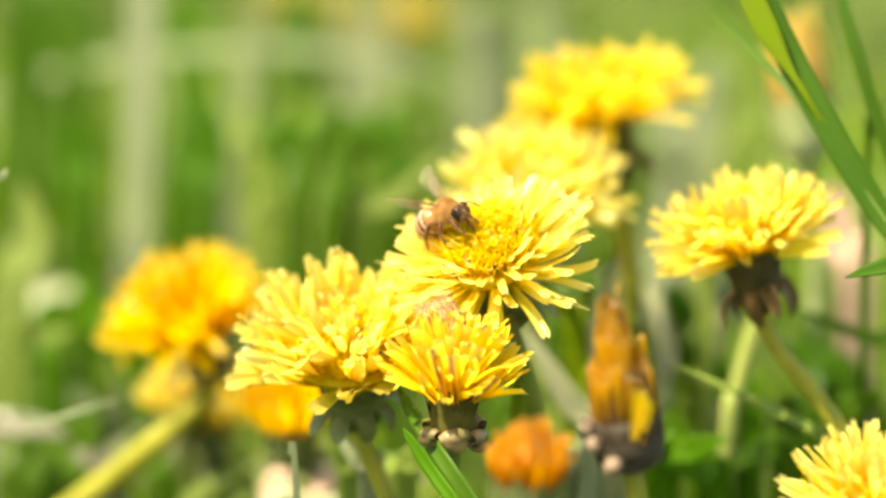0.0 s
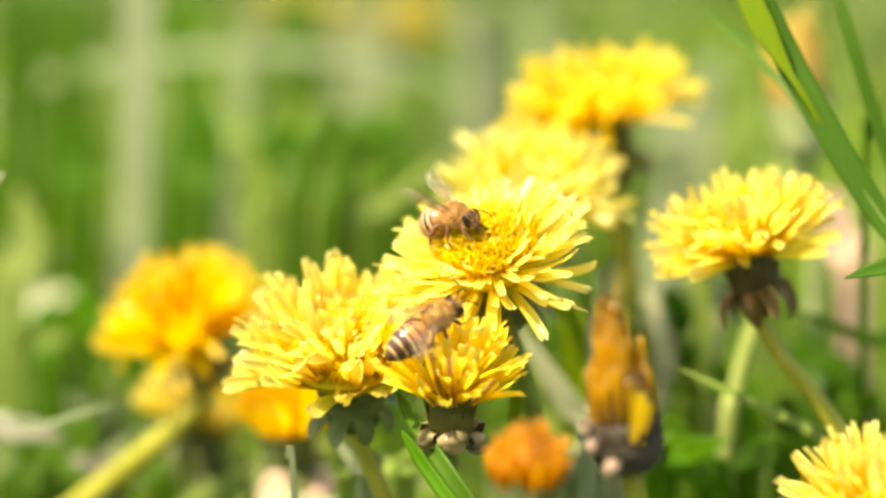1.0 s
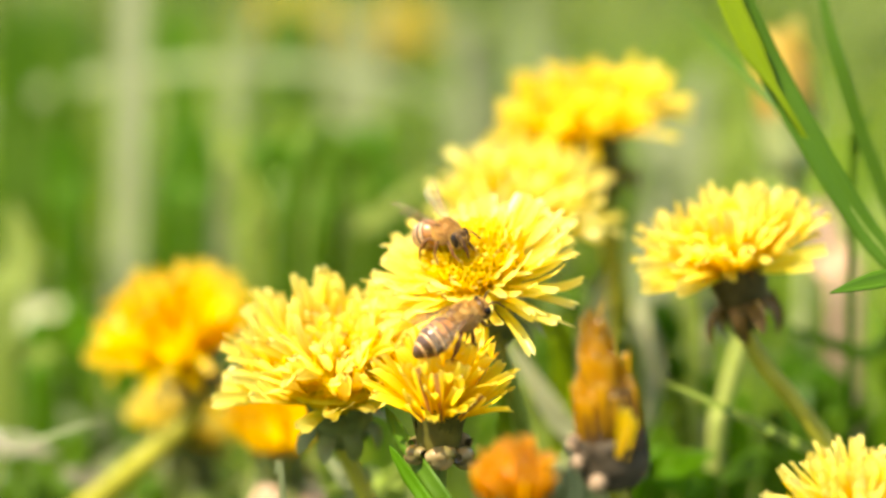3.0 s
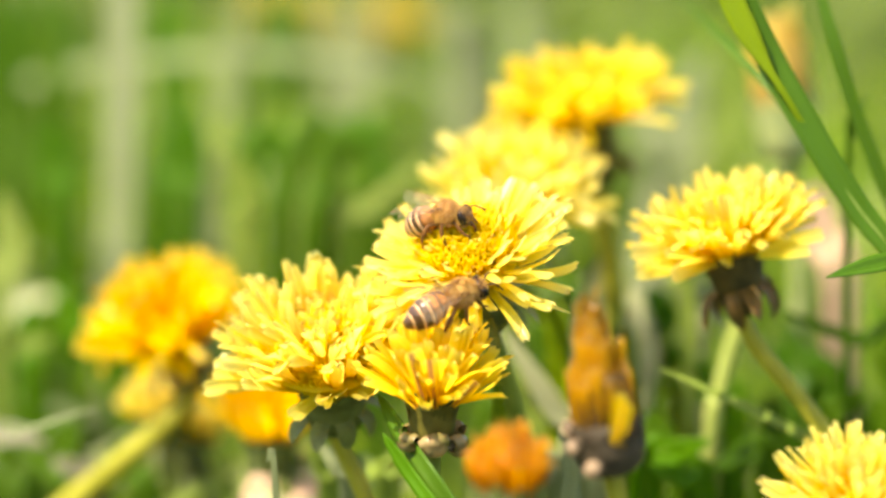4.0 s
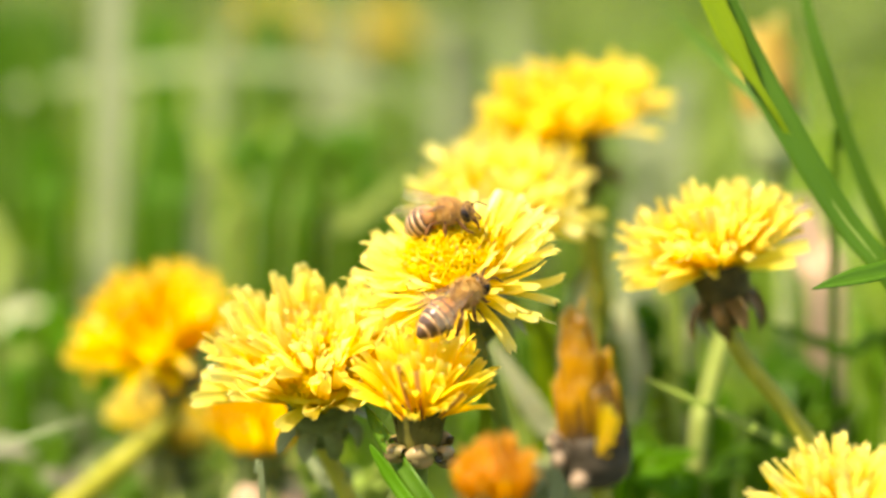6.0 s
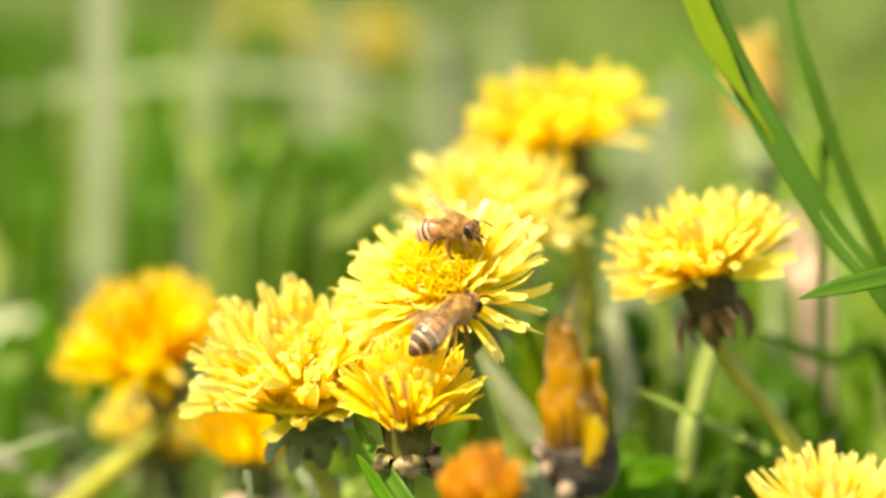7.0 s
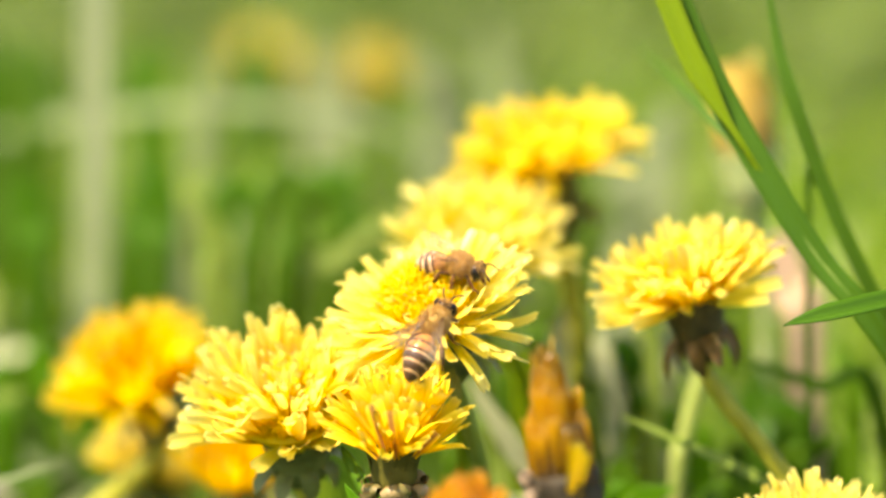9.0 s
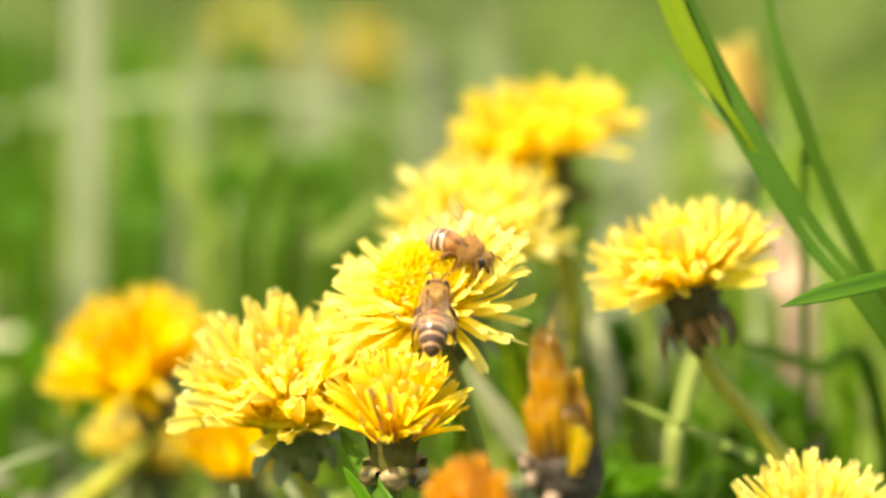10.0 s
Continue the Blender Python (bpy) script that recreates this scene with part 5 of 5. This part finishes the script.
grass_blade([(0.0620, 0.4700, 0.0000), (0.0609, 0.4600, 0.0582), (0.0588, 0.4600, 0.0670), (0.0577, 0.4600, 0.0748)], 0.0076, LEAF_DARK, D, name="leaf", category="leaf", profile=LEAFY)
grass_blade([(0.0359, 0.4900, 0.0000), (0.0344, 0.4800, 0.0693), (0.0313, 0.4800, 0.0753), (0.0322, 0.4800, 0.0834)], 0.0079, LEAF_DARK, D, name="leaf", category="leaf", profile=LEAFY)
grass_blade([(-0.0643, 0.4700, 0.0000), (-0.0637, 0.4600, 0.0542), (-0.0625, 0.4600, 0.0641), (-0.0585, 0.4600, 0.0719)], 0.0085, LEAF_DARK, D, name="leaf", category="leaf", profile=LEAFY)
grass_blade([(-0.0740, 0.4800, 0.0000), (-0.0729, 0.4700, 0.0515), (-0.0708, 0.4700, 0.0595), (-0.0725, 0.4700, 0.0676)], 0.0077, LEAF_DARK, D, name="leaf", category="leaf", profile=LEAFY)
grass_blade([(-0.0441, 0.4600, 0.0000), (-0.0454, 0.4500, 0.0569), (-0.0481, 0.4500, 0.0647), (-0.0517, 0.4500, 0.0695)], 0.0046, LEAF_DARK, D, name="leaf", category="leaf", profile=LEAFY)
grass_blade([(-0.0131, 0.4300, 0.0000), (-0.0126, 0.4200, 0.0597), (-0.0117, 0.4200, 0.0688), (-0.0126, 0.4200, 0.0750)], 0.0035, BLADE_LIME, G)
grass_blade([(-0.0071, 0.4400, 0.0000), (-0.0075, 0.4300, 0.0568), (-0.0084, 0.4300, 0.0643), (-0.0164, 0.4300, 0.0716)], 0.0032, BLADE_LIME, G)
grass_blade([(-0.0266, 0.4500, 0.0000), (-0.0261, 0.4400, 0.0540), (-0.0251, 0.4400, 0.0606), (-0.0205, 0.4400, 0.0663)], 0.0042, BLADE_DRY, DRY)
grass_blade([(-0.0321, 0.4500, 0.0000), (-0.0316, 0.4400, 0.0540), (-0.0306, 0.4400, 0.0616), (-0.0241, 0.4400, 0.0682)], 0.0036, BLADE_LIME, G)
grass_blade([(-0.0437, 0.4600, 0.0000), (-0.0427, 0.4500, 0.0511), (-0.0407, 0.4500, 0.0589), (-0.0341, 0.4500, 0.0637)], 0.0033, BLADE_LIME, G)
grass_blade([(0.0144, 0.4300, 0.0000), (0.0154, 0.4200, 0.0597), (0.0176, 0.4200, 0.0669), (0.0197, 0.4200, 0.0741)], 0.0052, BLADE_PALE, P)
grass_blade([(0.0271, 0.4400, 0.0000), (0.0257, 0.4300, 0.0568), (0.0229, 0.4300, 0.0643), (0.0238, 0.4300, 0.0698)], 0.0044, BLADE_LIME, G)
grass_blade([(-0.0603, 0.4700, 0.0000), (-0.0588, 0.4600, 0.0582), (-0.0558, 0.4600, 0.0651), (-0.0442, 0.4600, 0.0709)], 0.0015, BLADE_PALE, P)
grass_blade([(-0.0768, 0.4900, 0.0000), (-0.0748, 0.4800, 0.0753), (-0.0707, 0.4800, 0.0794), (-0.0647, 0.4800, 0.0804)], 0.0040, BLADE_LIME, G)
grass_blade([(-0.0296, 0.4350, 0.0000), (-0.0269, 0.4250, 0.0633), (-0.0216, 0.4250, 0.0667), (-0.0110, 0.4250, 0.0683)], 0.0053, BLADE_DRY, DRY, facing=(-0.25, -0.45, 0.85))
grass_blade([(-0.0304, 0.4400, 0.0000), (-0.0281, 0.4300, 0.0670), (-0.0236, 0.4300, 0.0705), (-0.0120, 0.4300, 0.0725)], 0.0030, BLADE_LIME, G, facing=(-0.25, -0.45, 0.85))
grass_blade([(-0.0150, 0.4350, 0.0000), (-0.0128, 0.4250, 0.0638), (-0.0082, 0.4200, 0.0715), (-0.0021, 0.4200, 0.0741)], 0.0035, BLADE_LIME, G, facing=(-0.25, -0.45, 0.85))
grass_blade([(-0.0315, 0.4300, 0.0000), (-0.0275, 0.4200, 0.0624), (-0.0196, 0.4200, 0.0656), (-0.0074, 0.4200, 0.0669)], 0.0035, BLADE_STRAW, P, facing=(-0.25, -0.45, 0.85))
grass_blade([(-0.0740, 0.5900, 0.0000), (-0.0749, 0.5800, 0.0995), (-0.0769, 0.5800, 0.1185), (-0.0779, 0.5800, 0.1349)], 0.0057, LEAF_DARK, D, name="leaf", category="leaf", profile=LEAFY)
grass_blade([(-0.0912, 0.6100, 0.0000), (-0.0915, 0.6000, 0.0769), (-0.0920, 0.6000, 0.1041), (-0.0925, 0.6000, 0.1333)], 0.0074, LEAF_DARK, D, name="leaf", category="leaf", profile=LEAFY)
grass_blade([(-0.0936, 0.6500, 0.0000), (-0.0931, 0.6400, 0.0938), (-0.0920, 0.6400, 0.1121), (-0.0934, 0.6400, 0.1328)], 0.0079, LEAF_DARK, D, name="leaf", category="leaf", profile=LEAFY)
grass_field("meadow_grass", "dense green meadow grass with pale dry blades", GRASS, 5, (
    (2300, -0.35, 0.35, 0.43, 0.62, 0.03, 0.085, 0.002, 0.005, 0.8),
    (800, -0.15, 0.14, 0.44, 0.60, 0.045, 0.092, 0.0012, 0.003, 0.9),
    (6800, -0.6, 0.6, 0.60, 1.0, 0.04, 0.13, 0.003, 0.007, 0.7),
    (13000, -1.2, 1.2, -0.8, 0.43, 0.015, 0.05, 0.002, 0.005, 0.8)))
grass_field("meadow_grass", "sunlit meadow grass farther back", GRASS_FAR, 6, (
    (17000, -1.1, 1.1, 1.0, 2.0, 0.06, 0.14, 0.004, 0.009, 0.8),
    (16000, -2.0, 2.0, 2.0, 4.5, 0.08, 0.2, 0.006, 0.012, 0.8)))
grass_field("meadow_grass", "sunlit meadow grass spreading all round", GRASS_FAR, 7, (
    (16000, -5.0, -1.1, -5.0, 5.0, 0.05, 0.15, 0.006, 0.012, 0.8),
    (16000, 1.1, 5.0, -5.0, 5.0, 0.05, 0.15, 0.006, 0.012, 0.8),
    (5500, -1.1, 1.1, -5.0, -0.8, 0.04, 0.12, 0.006, 0.012, 0.8),
    (9000, -5.0, 5.0, 4.5, 8.0, 0.06, 0.18, 0.008, 0.014, 0.8),
    (2600, -1.6, -0.5, -0.8, 1.0, 0.04, 0.12, 0.004, 0.008, 0.8),
    (2600, 0.5, 1.6, -0.8, 1.0, 0.04, 0.12, 0.004, 0.008, 0.8)), feather=0.4)

BEE_UPPER, WINGS_UPPER = bee("honey bee with amber banded abdomen feeding on a dandelion", 16, 0.84, FUZZ, TERGITE_PALE)
BEE_LOWER, WINGS_LOWER = bee("honey bee with dark bands and folded wings on a dandelion", 4, 0.91, FUZZ_TAN, TERGITE)



def motions():
    walk(BEE_UPPER, [
        (0, pose(-0.00004, 0.37549, 0.11853, 24.7, -17.9, -49.0)),
        (0.3, pose(0.00051, 0.37482, 0.11831, 20.5, -12.5, -53.2)),
        (0.6, pose(0.00102, 0.37455, 0.11828, 19.3, -6.8, -51.6)),
        (0.9, pose(0.00164, 0.37445, 0.11830, 22.5, -11.0, -45.3)),
        (1, pose(0.00142, 0.37484, 0.11853, 21.8, -8.7, -44.3)),
        (1.2, pose(0.00161, 0.37408, 0.11825, 22.7, -9.7, -40.1)),
        (1.5, pose(0.00153, 0.37626, 0.11932, 24.0, -10.4, -37.1)),
        (1.8, pose(0.00182, 0.37580, 0.11919, 24.8, -9.7, -34.6)),
        (2.1, pose(0.00182, 0.37552, 0.11916, 23.7, -9.2, -37.1)),
        (2.5, pose(0.00251, 0.37614, 0.11952, 21.1, -0.9, -44.5)),
        (2.7, pose(0.00174, 0.37408, 0.11866, 18.5, 0.9, -53.1)),
        (3.8, pose(0.00275, 0.37479, 0.11896, 27.7, -10.6, -34.1)),
        (4.1, pose(0.00274, 0.37490, 0.11902, 28.2, -9.7, -31.2)),
        (4.5, pose(0.00303, 0.37584, 0.11945, 29.7, -12.6, -27.9)),
        (4.7, pose(0.00302, 0.37554, 0.11933, 27.3, -10.7, -35.6)),
        (5, pose(0.00297, 0.37548, 0.11932, 28.7, -9.2, -28.8)),
        (5.2, pose(0.00263, 0.37589, 0.11954, 29.8, -8.2, -22.2)),
        (6.3, pose(0.00606, 0.37589, 0.12076, 28.3, -11.9, -33.1)),
        (6.5, pose(0.00663, 0.37409, 0.12024, 25.3, -5.4, -38.4)),
        (6.8, pose(0.00654, 0.37451, 0.12043, 25.5, -5.2, -37.6)),
        (7, pose(0.00737, 0.37439, 0.12023, 25.4, -6.9, -39.0)),
        (7.3, pose(0.00784, 0.37384, 0.11987, 25.0, -2.1, -37.4)),
        (7.5, pose(0.00882, 0.37489, 0.12029, 22.9, 1.4, -41.9)),
        (7.8, pose(0.00894, 0.37555, 0.12017, 21.8, 6.5, -43.2)),
        (8, pose(0.00879, 0.37593, 0.11995, 21.2, 5.6, -45.2)),
        (8.3, pose(0.00953, 0.37519, 0.11958, 24.5, 8.3, -34.9)),
        (8.5, pose(0.00975, 0.37511, 0.11954, 23.0, 8.5, -39.4)),
        (8.7, pose(0.00975, 0.37517, 0.11957, 23.9, 10.2, -36.4)),
        (9, pose(0.00988, 0.37441, 0.11921, 26.6, 4.5, -29.0)),
        (9.2, pose(0.00988, 0.37428, 0.11916, 26.5, 5.3, -29.0)),
        (9.5, pose(0.01130, 0.37469, 0.11926, 27.2, 22.3, -25.4)),
        (9.8, pose(0.01173, 0.37527, 0.11950, 24.2, 23.4, -34.7)),
        (10, pose(0.01158, 0.37434, 0.11909, 24.5, 19.3, -33.5)),
    ])
    walk(BEE_LOWER, [
        (0, pose(0.00146, 0.36669, 0.10463, 25.1, 13.4, -59.7)),
        (0.3, pose(-0.00293, 0.36309, 0.10597, 43.0, -32.5, 41.9)),
        (0.6, pose(-0.00335, 0.36247, 0.10646, 45.3, -28.0, 36.3)),
        (0.9, pose(-0.00193, 0.35980, 0.10699, 44.8, -29.2, 23.7)),
        (1, pose(-0.00126, 0.35863, 0.10734, 43.8, -31.1, 26.0)),
        (1.2, pose(-0.00095, 0.36012, 0.10864, 21.5, -42.0, 62.6)),
        (1.5, pose(0.00213, 0.36095, 0.10844, 48.7, -9.3, 10.7)),
        (1.8, pose(0.00339, 0.36008, 0.10916, 48.8, -8.8, 10.3)),
        (2.1, pose(0.00375, 0.35908, 0.10920, 47.8, -13.3, 14.8)),
        (2.5, pose(0.00458, 0.35778, 0.10972, 46.3, -17.6, 19.6)),
        (2.7, pose(0.00390, 0.35828, 0.10918, 41.7, -26.5, 30.6)),
        (3.8, pose(0.00465, 0.36168, 0.11018, 44.1, -22.5, 25.3)),
        (4.1, pose(0.00423, 0.36212, 0.11004, 45.5, -19.7, 21.9)),
        (4.5, pose(0.00482, 0.36167, 0.11030, 45.6, -19.3, 21.5)),
        (4.7, pose(0.00541, 0.36142, 0.11055, 43.1, -24.2, 27.5)),
        (5, pose(0.00560, 0.36110, 0.11115, 42.1, -25.9, 29.7)),
        (5.2, pose(0.00547, 0.36121, 0.11111, 42.3, -25.5, 29.2)),
        (6.3, pose(0.00698, 0.36193, 0.11151, 39.0, -30.0, 35.8)),
        (6.5, pose(0.00685, 0.36198, 0.11111, 40.2, -28.6, 33.5)),
        (6.8, pose(0.00688, 0.36151, 0.11055, 40.4, -28.2, 33.0)),
        (7, pose(0.00729, 0.36126, 0.11054, 39.8, -29.0, 34.1)),
        (7.3, pose(0.00741, 0.36083, 0.11014, 44.8, -21.2, 23.7)),
        (7.5, pose(0.00764, 0.36063, 0.11034, 45.1, -20.5, 22.9)),
        (7.8, pose(0.00815, 0.36024, 0.11079, 45.2, -20.3, 22.7)),
        (8, pose(0.00733, 0.35990, 0.11060, 44.8, -21.1, 23.6)),
        (8.3, pose(0.00728, 0.35900, 0.11071, 44.9, -21.0, 23.5)),
        (8.5, pose(0.00734, 0.35844, 0.11103, 44.5, -21.7, 24.3)),
        (8.7, pose(0.00716, 0.35905, 0.11179, 40.3, -28.4, 33.2)),
        (9, pose(0.00671, 0.35999, 0.11302, 26.1, -47.2, 49.1)),
        (9.2, pose(0.00659, 0.35967, 0.11263, 16.2, -35.5, 65.3)),
        (9.5, pose(0.00766, 0.35947, 0.11384, 7.7, -33.1, 79.2)),
        (9.8, pose(0.00795, 0.35960, 0.11379, 8.9, -35.6, 77.3)),
        (10, pose(0.00729, 0.35971, 0.11379, 5.3, -38.5, 83.0)),
    ])
    for wing, nm, side in WINGS_UPPER:
        walk(wing, [(t, wing_pose(nm, side, up, out)) for t, up, out in (
            (0, 35, 42), (0.3, 36, 40), (1.0, 38, 30), (1.6, 26, 24), (2.1, 30, 28), (2.7, 40, 36), (3.8, 8, 14), (5.2, 8, 14), (6.3, 15, 18), (6.5, 24, 24), (7.3, 20, 22), (7.8, 10, 18), (9.2, 10, 16), (9.5, 30, 26), (10, 30, 24))])
    for wing, nm, side in WINGS_LOWER:
        walk(wing, [(t, wing_pose(nm, side, up, out)) for t, up, out in (
            (0, 6, 12), (0.8, 8, 14), (1.0, 12, 28), (1.2, 15, 58), (1.4, 8, 30), (1.6, 7, 13), (8.7, 7, 13), (9.0, 13, 24), (9.3, 7, 14), (10, 7, 12))])


motions()
